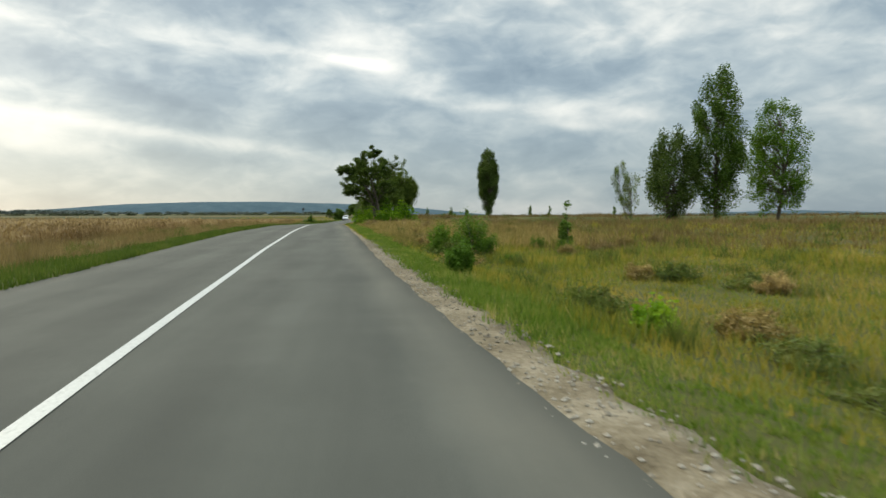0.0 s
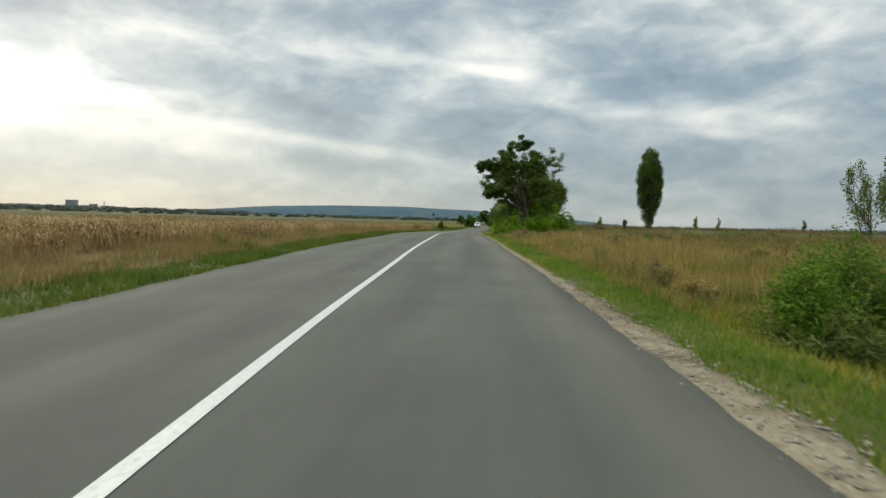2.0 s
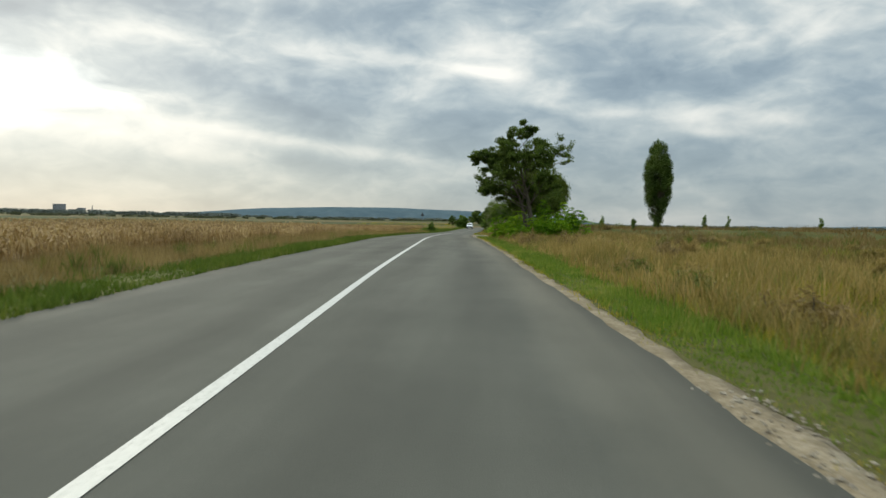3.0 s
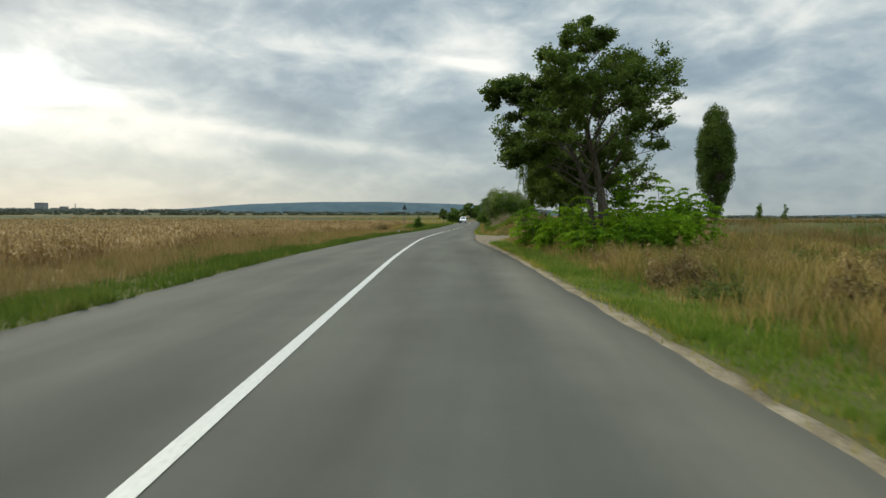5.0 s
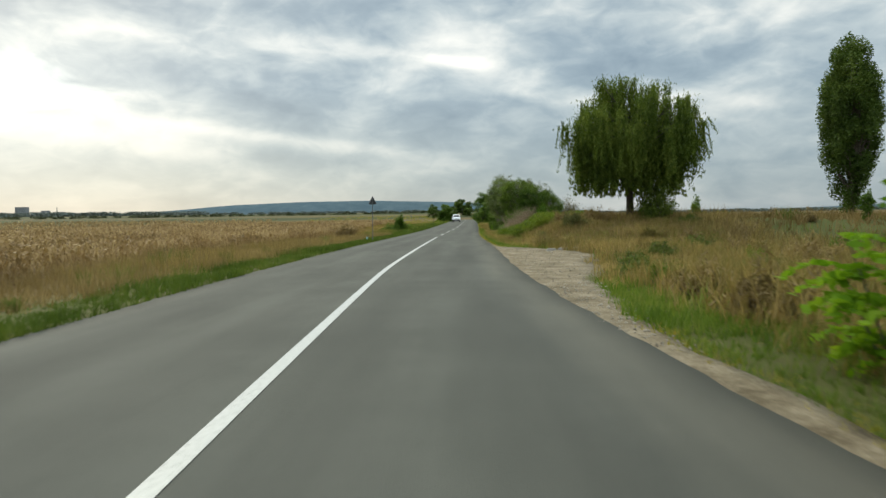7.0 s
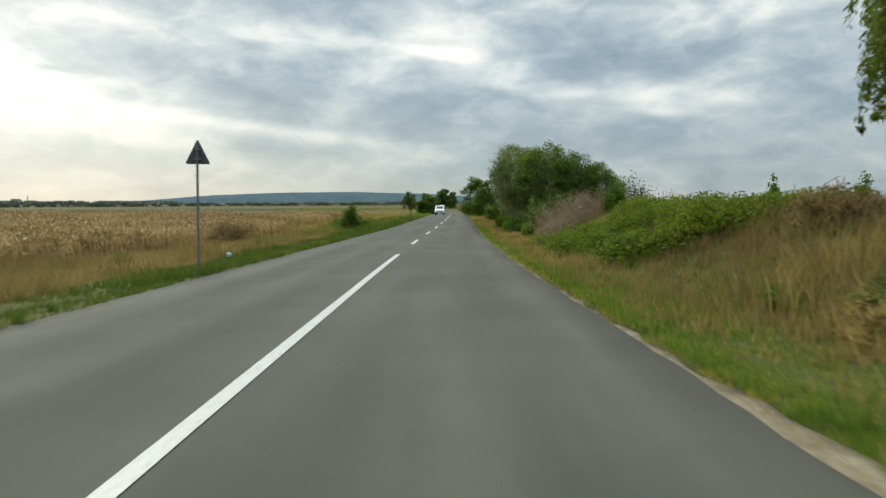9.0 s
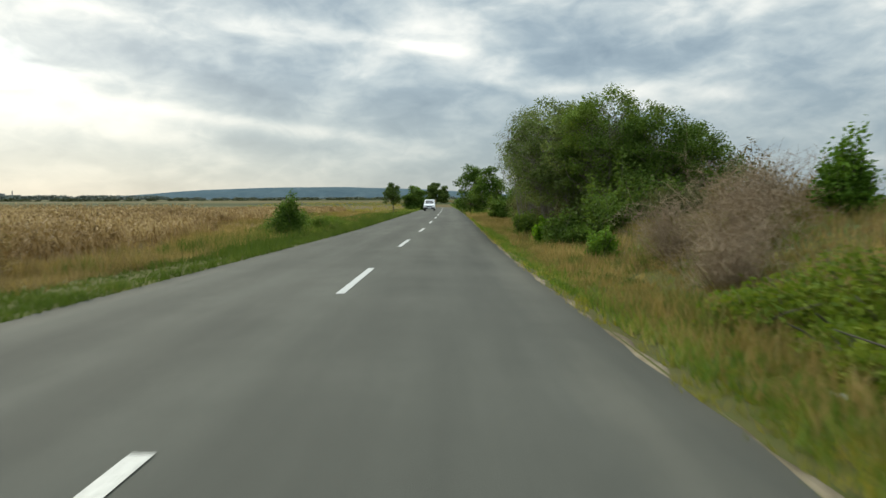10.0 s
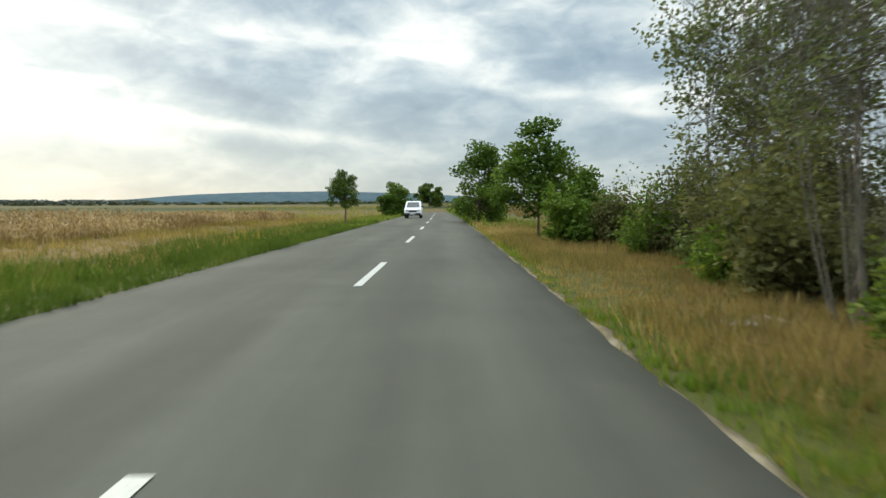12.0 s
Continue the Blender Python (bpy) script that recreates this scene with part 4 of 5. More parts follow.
# ---------------------------------------------------------------- grasses, weeds, maize
def scatter(seed, n, y0, y1, r0, r1, side, bias=1.0, tuft=9):
    """Places beside the road in tufts: r0 to r1 metres out from its edge."""
    rng = np.random.RandomState(seed)
    m = n // tuft
    y = np.repeat(rng.uniform(y0, y1, m), tuft)
    r = np.repeat(r0 + (r1 - r0) * rng.uniform(0, 1, m) ** bias, tuft)
    wide = np.minimum(0.06 + 0.012 * (r1 - r0), 0.4)
    loose = np.repeat(rng.choice([0.6, 1.0, 3.0], m), tuft)
    y, r = y + rng.normal(size=m * tuft) * wide * loose, np.maximum(r + rng.normal(size=m * tuft) * wide * loose, r0 * 0.9)
    x = right_edge(y) + r if side > 0 else left_edge(y) - r
    if side > 0:
        keep = x > shoulder_out(y) + rng.uniform(-0.25, 0.15, m * tuft)
        x, y = x[keep], y[keep]
    return rng, x, y, land(x, y)


NEAR_BEDS = (211, 217, 218)      # beds of long bent grass close to the road


def grass(name, mat, label, beds, tuft=9):
    pieces = []
    for seed, n, y0, y1, r0, r1, side, h, w, bias in beds:
        rng, x, y, z = scatter(seed, n, y0, y1, r0, r1, side, bias, tuft)
        tall = h * (0.45 + 0.6 * np.clip(waves(x * 2.3, y * 2.3) * 2.2 + 0.5, 0, 1) + 0.35 * np.clip(waves(x * 0.5 + 40, y * 0.5) * 2.2 + 0.5, 0, 1))
        pieces.append(blades(rng, x, y, z - 0.02, tall, w, 0.6, seed in NEAR_BEDS))
    stuff(name, *joined(pieces), mat, label, "grass")


grass("verge_grass", GREEN_GRASS, "short green verge grass with dry blades along the road", [
    (201, 60000, -8, 110, 0.5, 2.6, 1, 0.18, 0.020, 1.2), (202, 32000, 108, 170, 0.3, 2.2, 1, 0.15, 0.020, 1.1),
    (204, 9000, 200, 330, 0.1, 5, 1, 0.4, 0.07, 1.0), (205, 12000, 200, 330, 0.1, 6, -1, 0.4, 0.07, 1.0)])
grass("roadside_grass", FRESH_GRASS, "fresh green mown-short grass along the road's edge", [
    (251, 30000, -8, 70, 0.45, 1.9, 1, 0.15, 0.020, 1.0), (252, 15000, 88, 123, 0.3, 1.8, 1, 0.16, 0.020, 1.0), (253, 6000, 138, 186, 0.1, 0.8, 1, 0.13, 0.022, 1.0)])
grass("far_verge_grass", VERGE_GREEN, "darker green verge grass beside the maize", [
    (203, 90000, 0, 215, -0.05, 2.6, -1, 0.24, 0.022, 1.1), (206, 12000, 148, 215, 1.6, 6.5, -1, 0.5, 0.03, 1.0)])
grass("meadow_grass", MEADOW_GRASS, "yellow-green meadow grass beside the road", [
    (241, 84000, -6, 46, 2.2, 20, 1, 0.24, 0.022, 1.2), (242, 26000, -6, 60, 16, 60, 1, 0.36, 0.055, 1.3), (244, 14000, 185, 420, 3, 60, -1, 0.4, 0.09, 1.2), (243, 26000, 20, 200, -0.05, 0.9, 1, 0.10, 0.016, 1.0)])
grass("dry_field_grass", DRY_GRASS, "tall dry tan field grass mixed with green", [
    (211, 60000, 32, 120, 2.4, 15, 1, 0.62, 0.022, 1.2),
    (214, 9000, -5, 40, 9, 40, 1, 0.4, 0.03, 1.0), (229, 26000, 168, 214, 0.4, 5, 1, 0.28, 0.026, 1.0), (237, 14000, 146, 172, 0.8, 4.4, 1, 0.24, 0.02, 1.0), (215, 9000, 148, 215, 1.6, 9, 1, 0.34, 0.025, 1.0), (216, 20000, 100, 165, 2.4, 8, -1, 0.5, 0.022, 1.0), (219, 24000, 160, 250, 2.4, 16, -1, 0.45, 0.03, 1.0), (219, 9000, 118, 150, 0.5, 2.2, 1, 0.2, 0.02, 1.0), (230, 12000, 133, 152, 1.2, 6, 1, 0.3, 0.02, 1.0), (217, 9000, 105, 200, 0.9, 3.2, 1, 0.32, 0.02, 1.0), (218, 9000, 28, 105, 1.6, 3.4, 1, 0.36, 0.02, 1.0)])
grass("far_field_grass", FIELD_GRASS, "brown and olive wild grass over the open field", [
    (212, 46000, 30, 170, 12, 60, 1, 0.65, 0.05, 1.4), (213, 22000, 10, 260, 50, 160, 1, 0.7, 0.16, 1.3), (220, 14000, 165, 420, 8, 120, 1, 0.7, 0.16, 1.2)])
grass("field_weeds", GREEN_GRASS, "scattered green weeds standing in the dry grass", [
    (221, 26000, -5, 115, 2.0, 22, 1, 0.36, 0.03, 1.0), (222, 9000, 112, 152, 2.0, 9, 1, 0.34, 0.026, 1.0), (223, 7000, 160, 178, 1.8, 5, -1, 0.42, 0.03, 1.0), (224, 2500, 150, 168, 1.4, 4.2, 1, 0.4, 0.03, 1.0)])
grass("weed_patches", WEED_GREEN, "dark green patches of tall weeds in the dry field", [
    (226, 11000, -4, 80, 2.6, 18, 1, 0.42, 0.03, 1.2), (225, 3000, 128, 152, 1.3, 3.4, 1, 0.3, 0.03, 1.0), (227, 5000, 30, 120, 15, 50, 1, 0.7, 0.06, 1.0), (228, 5000, 0, 150, 2.5, 6, -1, 0.6, 0.035, 1.0)], 70)
grass("brown_weeds", BROWN_WEED, "brown withered weeds and thistles beside the road", [
    (231, 13000, 112, 132, 3.6, 12, 1, 0.45, 0.022, 1.0), (232, 17000, 152, 214, 1.4, 5, 1, 0.28, 0.022, 1.0), (233, 20000, 96, 126, 3.2, 11, 1, 0.42, 0.022, 1.0), (235, 5000, 134, 146, 2.4, 8, 1, 0.4, 0.020, 1.0), (236, 5000, 117, 128, 1.9, 4.6, 1, 0.3, 0.020, 1.0), (234, 60000, 0, 150, 2.2, 8.6, -1, 0.55, 0.022, 1.0)])


def maize(seed, n, y0, y1, r0, r1, bias, leaf_n, wide, label):
    """Withered maize plants in rows: stalk, hanging leaves and tassel."""
    rng = np.random.RandomState(seed)
    y = rng.uniform(y0, y1, n)
    r = r0 + np.round((r1 - r0) * rng.uniform(0, 1, n) ** bias / 0.75) * 0.75 + rng.normal(size=n) * 0.06
    x = left_edge(y) - r
    z = land(x, y)
    h = rng.uniform(1.35, 1.95, n) * 0.62
    pieces = [blades(rng, x, y, z - 0.03, h, 0.035 * wide, 0.10, wide < 1.5)]
    for k in range(leaf_n):
        at = rng.uniform(0.25, 0.95, n) * h
        a = rng.uniform(0, 2 * np.pi, n)
        ln = rng.uniform(0.35, 0.7, n)
        w = 0.11 * wide * rng.uniform(0.5, 1.2, n) / 2
        ux, uy = np.cos(a), np.sin(a)
        B = np.stack([x, y, z + at], 1)
        M = B + np.stack([ux * ln * 0.45, uy * ln * 0.45, ln * rng.uniform(0.05, 0.35, n)], 1)
        T = B + np.stack([ux * ln * 0.75, uy * ln * 0.75, -ln * rng.uniform(0.1, 0.7, n)], 1)
        S = np.stack([-uy * w, ux * w, 0 * w], 1)
        V = np.stack([B, M + S, M - S, T], 1).reshape(-1, 3)
        q = np.arange(n)[:, None] * 4
        pieces.append((V, np.concatenate([q + np.array([[0, 1, 2]]), q + np.array([[2, 1, 3]])])))
    return joined(pieces)


stuff("maize_field", *joined([maize(301, 11000, 8, 166, 8.2, 20, 1.2, 6, 0.8, ""), maize(304, 4500, 160, 250, 14.0, 26, 1.0, 5, 1.2, ""), maize(302, 24000, 10, 260, 18, 70, 1.1, 4, 1.7, ""), maize(303, 6500, 60, 330, 70, 170, 1.0, 2, 5.0, "")]),
      DRY_CORN, "field of withered pale maize in rows", "crop")


# ---------------------------------------------------------------- vines and dead brush on the bank
def vine_mound():
    rng = np.random.RandomState(401)
    lumps = []
    for _ in range(112):
        y = rng.uniform(124.5, 135.5)
        near = float(np.interp(y, [124.5, 127.5, 131, 135.5], [3.6, 2.7, 1.9, 1.7]))
        lumps.append((right_edge(y) + near + (8.2 - near) * rng.uniform(0, 1) ** 1.2, y, rng.uniform(0.35, 0.95)))
    pts, wood = [], []
    for x, y, r in lumps:
        z = float(land(x, y))
        n = int(1800 * r)
        d = rng.normal(size=(n, 3))
        d /= np.linalg.norm(d, axis=1)[:, None]
        d[:, 2] = np.abs(d[:, 2])
        pts.append(np.array([x, y, z]) + d * np.array([r, r, r * 0.85]) * rng.uniform(0.55, 1.0, n)[:, None] ** 0.6 * rng.choice([0.85, 1.0, 1.22], n)[:, None])
        for _ in range(3):
            e = np.array([x, y, z]) + np.array([*rng.normal(size=2) * r * 0.6, r * rng.uniform(0.6, 1.0)])
            wood.append(limb(rng, (x, y, z - 0.1), e, 0.02, 0.006, 0.15, 5, 4)[1])
    root = thing("vine_thicket", "mound of bright green climbing vines smothering the roadside bank", "vines")
    part_mesh("branchwork", mesh_of("branchwork", *joined(wood), BARK), root)["kind"] = "stuff"
    part_mesh("foliage", mesh_of("foliage", *leaves(rng, np.concatenate(pts), 0.066, 1.25, 0.2), VINE_LEAF), root)


vine_mound()


def dead_bush(at, height, width, seed):
    rng = np.random.RandomState(seed)
    root = thing("dead_bush", "withered pale brown bush of bare twigs beside the thicket", "bush", at)
    wood, fine = [], []
    for _ in range(110):
        e = rng.normal(size=3) * np.array([width * 0.32, width * 0.32, 0])
        e[2] = height * rng.uniform(0.45, 1.0)
        P, tb = limb(rng, (e[0] * 0.2, e[1] * 0.2, -0.1), e, 0.007, 0.002, 0.15, 6, 4)
        wood.append(tb)
        for _ in range(12):
            q = P[rng.randint(2, 6)]
            fine.append(limb(rng, q, q + rng.normal(size=3) * 0.24, 0.0035, 0.002, 0.1, 3, 3)[1])
    part_mesh("branchwork", mesh_of("branchwork", *joined(wood), DEAD_TWIG), root)
    part_mesh("brushwood", mesh_of("brushwood", *joined(fine), DEAD_TWIG), root)["kind"] = "stuff"


for i, (x, y, h, w) in enumerate([(4.2, 138.6, 1.1, 1.6), (5.1, 140.0, 1.5, 1.9), (4.7, 142.2, 1.3, 1.8), (6.1, 141.4, 1.5, 1.9)]):
    dead_bush(on_land(x, y), h, w, 411 + i)
for i, (x, y, h, w) in enumerate([(8.8, 143.8, 1.0, 2.6), (6.6, 147.4, 1.2, 2.2), (10.4, 141.0, 1.0, 2.8), (8.6, 148.6, 1.5, 2.4), (6.4, 117.5, 0.9, 2.0), (8.2, 120.0, 1.0, 2.2), (6.6, 122.0, 0.9, 2.0)]):
    bush("withered_bush", "withered brown and olive bush on the bank", on_land(x, y), h, w, 440 + i, OLIVE_LEAF if i % 3 == 1 else BROWN_WEED, 0.03, 3800, "withered bushes", "bush", 6.0, None, -1.3)
bush("verge_bush", "small dark green bush in weeds at the foot of the bank", on_land(3.75, 145.2), 0.95, 1.0, 448, BUSH_LEAF, 0.05, 4200)
bush("bank_shrub", "dark green leafy shrub among withered weeds on the bank", on_land(7.3, 140.4), 1.55, 1.3, 447, BUSH_LEAF, 0.06, 6000)
for i, (x, y, h, w) in enumerate([(-9.2, 165.0, 1.1, 2.2), (-8.0, 167.6, 1.0, 2.0), (-9.6, 169.8, 1.3, 2.3), (-8.2, 172.6, 1.0, 2.0), (-10.8, 167.0, 1.2, 2.2)]):
    bush("verge_weed_clump", "soft green clump of tall weeds on the verge", on_land(x, y), h, w, 430 + i, WEED_CLUMP, 0.05, 3800, "weed clumps", "weeds", 2.6)
bush("dry_bush", "greyish half-dry bush at the edge of the maize", on_land(-12.3, 143.0), 1.7, 2.8, 421, BROWN_WEED, 0.06, 5000)

# ---------------------------------------------------------------- far distance
def hill(name, label, y, xs, tops, base, depth, seed):
    rng = np.random.RandomState(seed)
    x = np.linspace(xs[0], xs[-1], 160)
    top = np.interp(x, xs, tops) + np.convolve(rng.normal(size=170), np.ones(11) / 11, mode="valid") * 3.0
    V, n = [], len(x)
    for f, h in ((0.0, 0.0), (0.45, 0.62), (0.8, 0.94), (1.0, 1.0), (1.5, 0.4)):
        V.append(np.stack([x, np.full(n, y + f * depth) + rng.normal(size=n) * 6, base + (top - base) * h], 1))
    V = np.concatenate(V)
    i, j = np.meshgrid(np.arange(4), np.arange(n - 1), indexing="ij")
    a = (i * n + j).ravel()
    tagged(new(name, mesh_of(name, V, np.stack([a, a + 1, a + n + 1, a + n], 1), HILL, True)), label, "hill", kind="structure")


hill("backdrop_hill", "long low wooded ridge on the horizon, tinted blue-green for haze", 3300, [-2600, -2100, -1630, -1250, -915, -500, -46, 300, 700], [26, 40, 64, 90, 99, 101, 84, 62, 25], 8, 300, 1)
hill("backdrop_hill_far", "flat ridge on the far horizon, tinted faint blue for haze", 4000, [-3400, -1500, 0, 500, 1100, 1900, 2600, 3200, 3900], [40, 60, 58, 34, 20, 18, 40, 50, 32], -4, 300, 2)


def treeline(name, label, seed, spots, leaf, mat):
    """Far woods and hedges: many small clumps of foliage in a broken row."""
    rng = np.random.RandomState(seed)
    pts, sizes = [], []
    for x0, y0, x1, y1, n, h0, h1 in spots:
        for t in rng.uniform(0, 1, n):
            x, y = x0 + (x1 - x0) * t + rng.normal() * 6, y0 + (y1 - y0) * t + rng.normal() * 12
            h = rng.uniform(h0, h1)
            m = 110
            d = rng.normal(size=(m, 3)) * np.array([h * 0.8, h * 0.5, h * 0.17])
            d[:, 2] = h * rng.uniform(0.0, 0.85, m)
            d[:, :2] *= np.sqrt(np.maximum(1.05 - d[:, 2:] / h, 0.1))
            pts.append(np.array([x, y, float(land(x, y)) - 0.25 * h]) + d)
    stuff(name, *leaves(rng, np.concatenate(pts), leaf, 1.3), mat, label, "trees")


treeline("distant_woods", "hazy belt of distant trees along the plain", 501, [(-1500, 1000, -560, 1400, 460, 6, 15), (-900, 1600, 200, 1750, 170, 5, 10), (200, 1300, 1500, 1000, 460, 6, 10), (1500, 1000, 1400, -300, 300, 6, 12)], 2.4, HAZED_TREE)
treeline("distant_hedge", "broken dark hedge between far fields", 502, [(-560, 430, 0, 560, 180, 1.2, 3.0), (-900, 640, 60, 760, 200, 1.6, 4.0)], 0.85, HEDGE_LEAF)


def box(bm, x0, y0, z0, x1, y1, z1, bevel=0.0):
    g = bmesh.ops.create_cube(bm, size=1.0, matrix=Matrix.Translation(((x0 + x1) / 2, (y0 + y1) / 2, (z0 + z1) / 2)) @ Matrix.Diagonal((x1 - x0, y1 - y0, z1 - z0, 1)))
    if bevel:
        edges = {e for v in g["verts"] for e in v.link_edges}
        bmesh.ops.bevel(bm, geom=list(edges), offset=bevel, segments=2, affect="EDGES", profile=0.6)


# factory grey with the haze of distance mixed into the paint colour
CONCRETE = plain("hazy_concrete", (0.24, 0.25, 0.26), 0.9, wear=0.1, scale=0.2)
DARK_PANE = plain("dark_pane", (0.10, 0.11, 0.12), 0.2, wear=0.05)


def works_block(at, w, d, h, storeys, bays, label):
    root = thing("factory_building", label, "building", at, "distant factory")
    bm = bmesh.new()
    box(bm, -w / 2, -d / 2, -2, w / 2, d / 2, h)
    part("wall", bm, CONCRETE, root)
    bm = bmesh.new()
    box(bm, -w / 2 - 0.4, -d / 2 - 0.4, h, w / 2 + 0.4, d / 2 + 0.4, h + 0.8)
    part("roof", bm, CONCRETE, root)
    bm = bmesh.new()
    box(bm, -0.5, -0.06, -0.5, 0.5, 0.06, 0.5)
    pane = bpy.data.meshes.new("window")
    bm.to_mesh(pane)
    bm.free()
    pane.materials.append(DARK_PANE)
    for s in range(storeys):
        for b in range(bays):
            o = part_mesh("window", pane, root)
            o.scale = (w / bays * 0.55, 1, h / storeys * 0.45)
            o.location = (-w / 2 + w / bays * (b + 0.5), -d / 2 - 0.02, h / storeys * (s + 0.55))


def far_spot(deg_left, dist):
    a = radians(deg_left)
    x, y = -math.sin(a) * dist, 80 + math.cos(a) * dist
    return x, y, float(land(x, y))


works_block(far_spot(35.5, 3500), 46, 30, 60, 10, 8, "tall grey block of a distant factory on the plain")
works_block(far_spot(34.6, 3500), 34, 24, 36, 5, 6, "low grey hall of a distant factory on the plain")
works_block(far_spot(34.0, 3540), 30, 24, 44, 6, 5, "grey side block of a distant factory")
works_block(far_spot(33.1, 3520), 44, 24, 37, 5, 8, "long grey hall of a distant factory")
works_block(far_spot(32.3, 3560), 30, 24, 34, 4, 6, "grey shed beyond a distant factory")
chimney = thing("factory_chimney", "thin grey chimney of a distant factory", "chimney", far_spot(33.25, 3500))
_v, _f = tube([(0, 0, -2), (0, 0, 28), (0, 0, 57)], [2.6, 2.2, 1.8], 10)
part_mesh("stack", mesh_of("stack", _v, _f, CONCRETE, True), chimney)
_v, _f = tube([(0, 0, 55.8), (0, 0, 57.4)], [2.3, 2.3], 10)
part_mesh("rim", mesh_of("rim", _v, _f, CONCRETE, True), chimney)


# ---------------------------------------------------------------- road sign
def warning_sign(at):
    root = thing("warning_sign", "triangular road sign on a thin post, dull grey back showing", "road sign", at)
    _v, _f = tube([(0, 0, -0.4), (0, 0, 1.5), (0, 0, 3.22)], [0.03, 0.03, 0.03], 12)
    part_mesh("post", mesh_of("post", _v, _f, STEEL, True), root, "thin dull steel post")
    bm = bmesh.new()
    ring = []
    corners = [(-0.30, 2.74), (0.30, 2.74), (0.0, 3.36)]
    cx0, cz0 = 0.0, 2.775
    for i, (cx, cz) in enumerate(corners):
        ax, az = corners[i - 1]
        bx, bz = corners[(i + 1) % 3]
        for t in np.linspace(0, 1, 5):
            p0, p1 = np.array([cx + (ax - cx) * 0.09, cz + (az - cz) * 0.09]), np.array([cx + (bx - cx) * 0.09, cz + (bz - cz) * 0.09])
            q = (1 - t) ** 2 * p0 + 2 * t * (1 - t) * np.array([cx, cz]) + t * t * p1
            ring.append(bm.verts.new((q[0], 0.045, q[1])))
    face = bm.faces.new(ring)
    ext = bmesh.ops.extrude_face_region(bm, geom=[face])
    bmesh.ops.translate(bm, verts=[e for e in ext["geom"] if isinstance(e, bmesh.types.BMVert)], vec=(0, 0.018, 0))
    part("plate", bm, PLATE, root, "grey back of a triangular plate")
    for z in (2.85, 3.1):
        bm = bmesh.new()
        box(bm, -0.07, -0.038, z - 0.02, 0.07, 0.045, z + 0.02, 0.006)
        part("clamp", bm, STEEL, root)
    root.rotation_euler = (0, radians(1.0), radians(8))


warning_sign(on_land(-6.95, 125.6))

# ---------------------------------------------------------------- white van in the other lane
WHITE = plain("white_paint", (0.78, 0.79, 0.80), 0.25, wear=0.03, scale=3.0, spec=0.5)
BLACK = plain("black_plastic", (0.025, 0.025, 0.027), 0.6)
RUBBER = plain("tyre_rubber", (0.02, 0.02, 0.02), 0.85)
GLASSY = plain("dark_window_glass", (0.02, 0.024, 0.028), 0.05, wear=0.0, spec=0.8)
LAMP = plain("clear_headlamp", (0.55, 0.57, 0.60), 0.1, spec=0.8)
RIM = plain("grey_rim", (0.35, 0.36, 0.37), 0.35, 0.7)


def shell(profile, half, tuck):
    """A car body from a side profile (y along, z up): wide below, drawn in towards the roof."""
    bm = bmesh.new()
    rings = []
    ztop = max(p[1] for p in profile)
    for s in (-1.0, -0.86, 0.86, 1.0):
        ring = []
        for y, z in profile:
            k = max(0.0, (z - 0.95) / (ztop - 0.95))
            w = half * (1 - tuck * k ** 1.4)
            inset = 0.05 if abs(s) == 1.0 else 0.0
            cy = sum(p[0] for p in profile) / len(profile)
            ring.append(bm.verts.new((s * w, y + (cy - y) * inset * 0.4, z - (0.04 if abs(s) == 1.0 and z > 1.5 else 0))))
        rings.append(ring)
    n = len(profile)
    for a, b in zip(rings, rings[1:]):
        for i in range(n):
            bm.faces.new((a[i], a[(i + 1) % n], b[(i + 1) % n], b[i]))
    bm.faces.new(list(reversed(rings[0])))
    bm.faces.new(rings[-1])
    bmesh.ops.recalc_face_normals(bm, faces=bm.faces)
    return bm


def panel(pts, thick):
    """A flat plate from its outline, thickened inwards."""
    bm = bmesh.new()
    f = bm.faces.new([bm.verts.new(p) for p in pts])
    bm.normal_update()
    n = f.normal.copy()
    ext = bmesh.ops.extrude_face_region(bm, geom=[f])
    bmesh.ops.translate(bm, verts=[e for e in ext["geom"] if isinstance(e, bmesh.types.BMVert)], vec=n * thick)
    bmesh.ops.recalc_face_normals(bm, faces=bm.faces)
    return bm


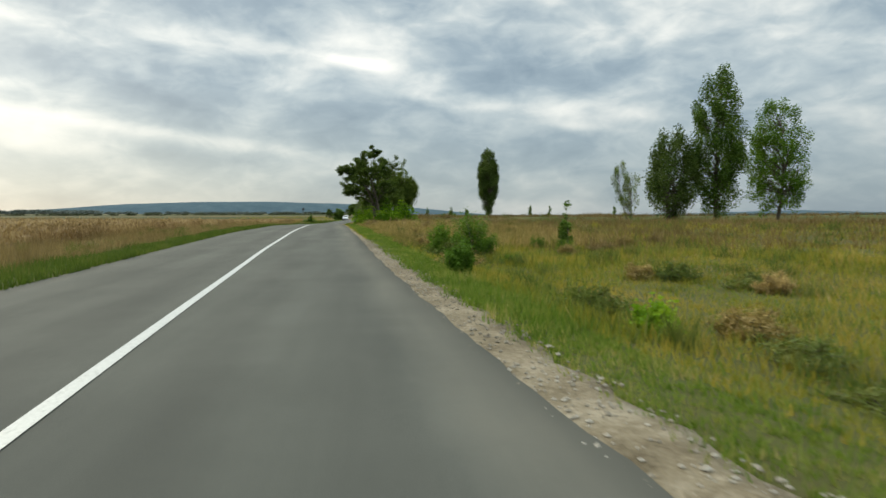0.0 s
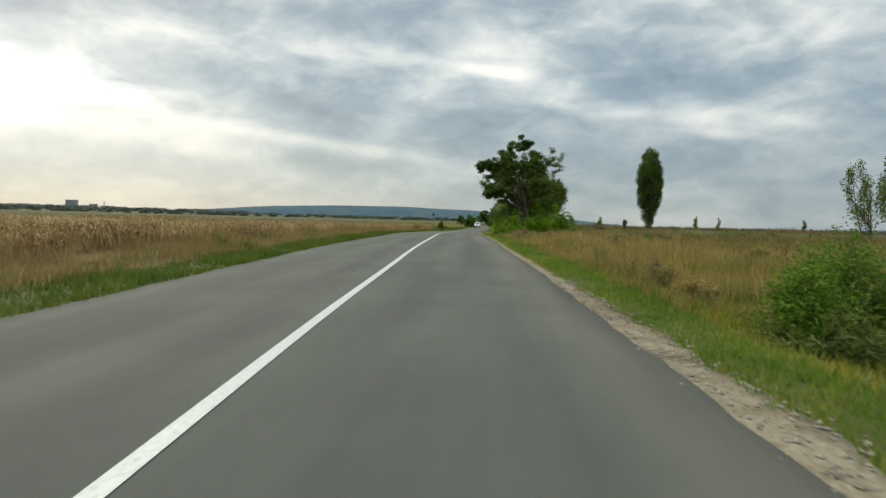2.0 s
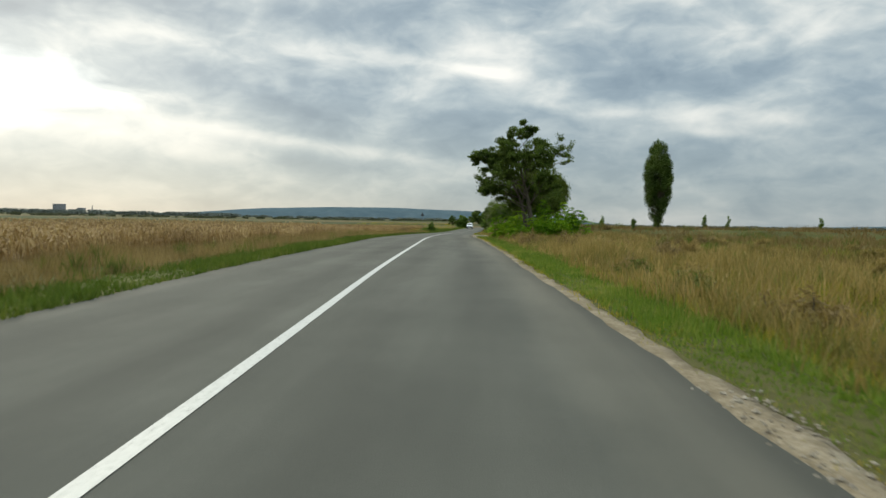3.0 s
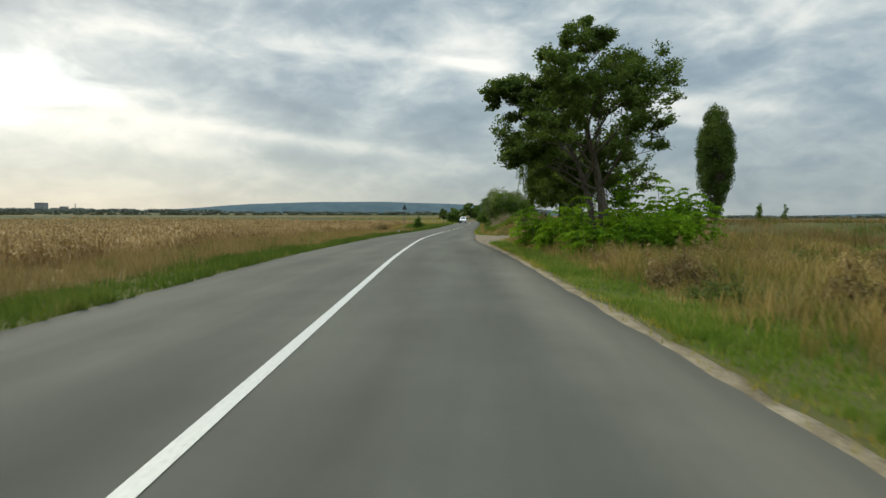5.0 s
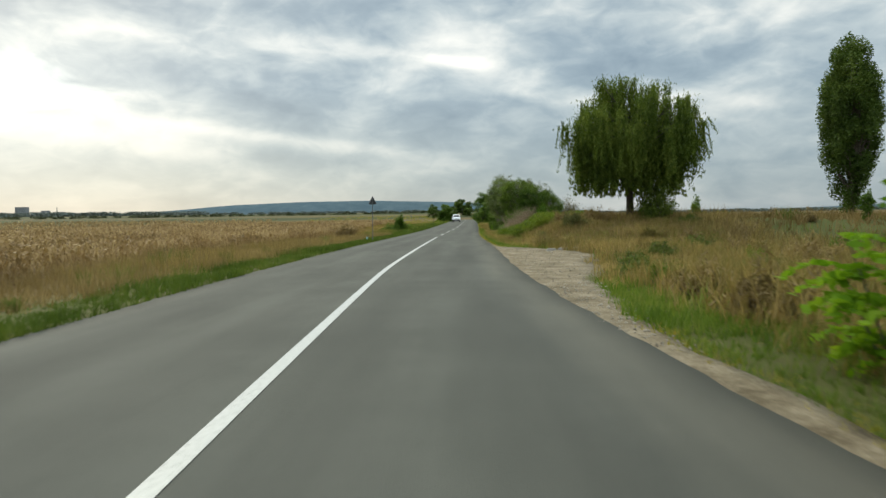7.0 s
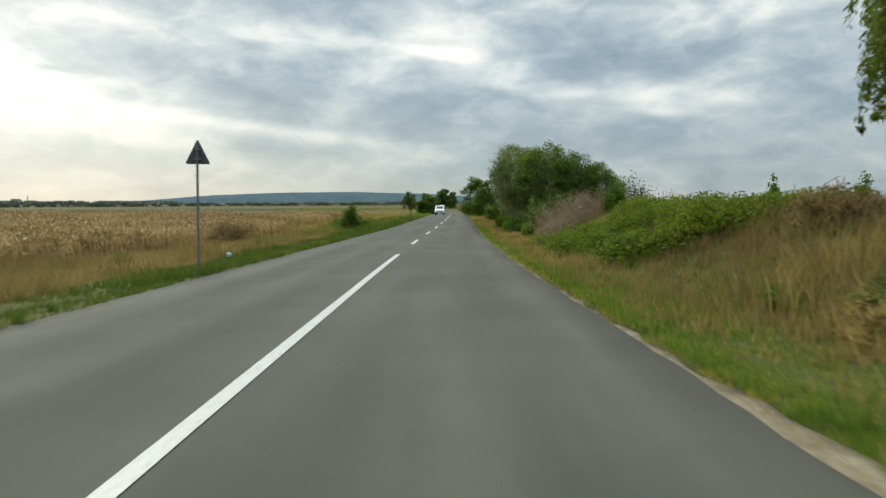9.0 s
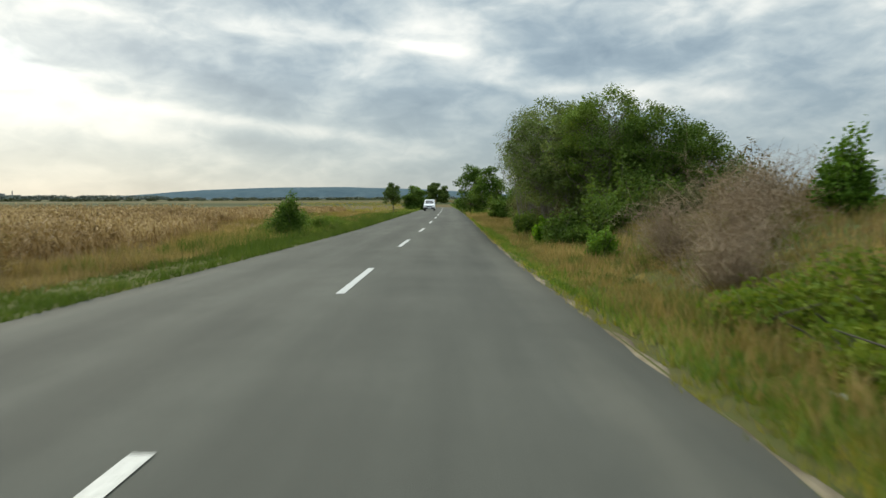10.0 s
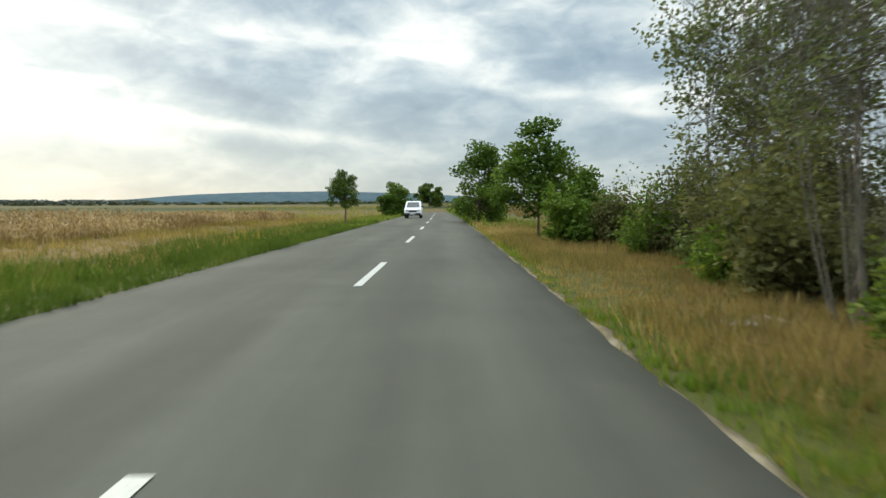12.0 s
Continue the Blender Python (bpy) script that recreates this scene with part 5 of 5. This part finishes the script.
def van(at, turn):
    root = thing("van", "white compact van with dark windscreen and black bumper on the road", "van", at)
    root.rotation_euler = (0, 0, turn)
    # the nose points to -y
    prof = [(-2.1, 0.32), (-2.18, 0.55), (-2.12, 0.82), (-1.95, 0.98), (-1.15, 1.12), (-0.45, 1.72), (-0.1, 1.82), (1.3, 1.84), (2.0, 1.78), (2.14, 1.1), (2.16, 0.5), (2.08, 0.32)]
    part("body", shell(prof, 0.88, 0.17), WHITE, root, "white painted body", True)
    part("windscreen", panel([(-0.70, -1.13, 1.16), (0.70, -1.13, 1.16), (0.62, -0.52, 1.69), (-0.62, -0.52, 1.69)], 0.02), GLASSY, root, "dark windscreen")
    part("rear_window", panel([(0.62, 2.15, 1.15), (-0.62, 2.15, 1.15), (-0.58, 2.04, 1.66), (0.58, 2.04, 1.66)], 0.02), GLASSY, root)
    for s in (-1, 1):
        part("side_window", panel([(s * 0.865, -0.85, 1.2), (s * 0.865, 0.3, 1.2), (s * 0.775, 0.3, 1.66), (s * 0.79, -0.4, 1.62)], 0.02), GLASSY, root)
        bm = bmesh.new()
        box(bm, s * 0.6 - 0.15, -2.17, 0.72, s * 0.6 + 0.15, -1.98, 0.93, 0.03)
        part("headlight", bm, LAMP, root, "clear headlight")
        bm = bmesh.new()
        box(bm, s * 0.98 - 0.1, -1.0, 1.12, s * 0.98 + 0.1, -0.88, 1.34, 0.03)
        part("mirror", bm, BLACK, root, "black door mirror")
        bm = bmesh.new()
        box(bm, s * 0.84 - 0.03, 2.1, 0.9, s * 0.84 + 0.03, 2.18, 1.3, 0.01)
        part("tail_light", bm, plain("red_lens", (0.35, 0.02, 0.02), 0.3), root, "red tail light")
        for y in (-1.35, 1.35):
            wheel = new("wheel")
            wheel.parent, wheel.location = root, (s * 0.76, y, 0.31)
            _v, _f = tube([(-0.1, 0, 0), (-0.09, 0, 0), (0.09, 0, 0), (0.1, 0, 0)], [0.27, 0.31, 0.31, 0.27], 24)
            part_mesh("tyre", mesh_of("tyre", _v, _f, RUBBER, True), wheel)
            _v, _f = tube([(-0.095, 0, 0), (-0.08, 0, 0), (0.08, 0, 0), (0.095, 0, 0)], [0.02, 0.2, 0.2, 0.02], 16)
            part_mesh("rim", mesh_of("rim", _v, _f, RIM), wheel)
    bm = bmesh.new()
    box(bm, -0.86, -2.24, 0.3, 0.86, -2.0, 0.56, 0.04)
    part("bumper", bm, BLACK, root, "black front bumper")
    bm = bmesh.new()
    box(bm, -0.42, -2.20, 0.66, 0.42, -2.0, 0.84, 0.02)
    part("grille", bm, BLACK, root, "black grille")
    bm = bmesh.new()
    box(bm, -0.26, -2.26, 0.40, 0.26, -2.235, 0.51, 0.005)
    part("number_plate", bm, WHITE, root, "blank pale plate")


_vy = 232.0
van((float(centre(_vy)) - 1.95, _vy, float(road_z(_vy)) + 0.015), radians(-1.5))


# ---------------------------------------------------------------- litter and rubble
BLUE_PLASTIC = plain("pale_blue_plastic", (0.30, 0.55, 0.60), 0.4)
PAPER = plain("white_paper", (0.5, 0.5, 0.48), 0.8)
STONE = plain("grey_rubble", (0.21, 0.195, 0.17), 0.9, wear=0.3, scale=6.0)


def lump(name, label, category, at, size, mat, seed, squash=0.6, group=""):
    rng = np.random.RandomState(seed)
    bm = bmesh.new()
    bmesh.ops.create_icosphere(bm, subdivisions=2, radius=size)
    for v in bm.verts:
        v.co *= 1 + rng.uniform(-0.18, 0.18)
        v.co.z *= squash
    me = bpy.data.meshes.new(name)
    bm.to_mesh(me)
    bm.free()
    me.materials.append(mat)
    ob = new(name, me)
    ob.location = at
    return tagged(ob, label, category, group)


lump("plastic_bag", "pale blue crumpled plastic bag lying in verge grass", "litter", on_land(-8.3, 131.7, -0.2), 0.09, BLUE_PLASTIC, 601, 0.9)
lump("paper_scrap", "crumpled white paper scrap lying on the verge", "litter", on_land(2.5, 132.9, -0.04), 0.055, PAPER, 602, 0.5)
_rr = np.random.RandomState(603)
for i in range(9):
    lump("rubble_stone", "grey rubble stone dumped at the dirt lay-by", "stone", on_land(4.4 + _rr.normal() * 0.7, 109.8 + _rr.normal() * 0.5, -0.05), _rr.uniform(0.1, 0.26), STONE, 610 + i, 0.7, "dumped rubble")


def loose_stones():
    """Crumbled stones along the asphalt's edge and on the lay-by."""
    rng = np.random.RandomState(620)
    corner = np.array([[-1, 0, 0], [1, 0, 0], [0, -1, 0], [0, 1, 0], [0, 0, -1], [0, 0, 1]], float)
    tri = np.array([[0, 2, 5], [2, 1, 5], [1, 3, 5], [3, 0, 5], [2, 0, 4], [1, 2, 4], [3, 1, 4], [0, 3, 4]])
    V, F = [], []
    for y0, y1, n in ((-3, 32, 2600), (86, 113, 1500)):
        y = rng.uniform(y0, y1, n)
        lo, hi = right_edge(y) - 0.12, shoulder_out(y) + 0.15
        x = lo + (hi - lo) * rng.uniform(0, 1, n)
        z = road_z(y) + 0.012 - 0.012 * (x - centre(y))
        s = rng.uniform(0.008, 0.034, n) * rng.uniform(0.5, 1.2, n)
        turn = rng.uniform(0, 6.28, n)
        for i in range(n):
            c, d = math.cos(turn[i]), math.sin(turn[i])
            q = corner * s[i] * rng.uniform(0.6, 1.3, (6, 1)) * np.array([1, 1, 0.7])
            q = np.stack([q[:, 0] * c - q[:, 1] * d + x[i], q[:, 0] * d + q[:, 1] * c + y[i], q[:, 2] + z[i] + s[i] * 0.3], 1)
            F.append(tri + 6 * len(V))
            V.append(q)
    m = foliage("loose_stone", [(0.0, (0.16, 0.135, 0.10)), (0.5, (0.27, 0.235, 0.18)), (1.0, (0.42, 0.38, 0.31))], 0.0, 0.9)
    stuff("loose_stones", np.concatenate(V), np.concatenate(F), m, "loose pale stones scattered along the road's edge", "gravel")


loose_stones()


def culvert_slab(at, turn):
    root = thing("culvert_slab", "pale weathered concrete slab over a roadside culvert", "concrete slab", at)
    root.rotation_euler = (radians(2), radians(-3), turn)
    bm = bmesh.new()
    box(bm, -0.4, -0.22, -0.25, 0.4, 0.22, 0.08, 0.02)
    part("slab", bm, STONE, root)
    bm = bmesh.new()
    box(bm, -0.3, 0.24, -0.3, 0.34, 0.42, 0.02, 0.02)
    part("edge_stone", bm, STONE, root)


culvert_slab(on_land(4.0, 171.4), radians(12))
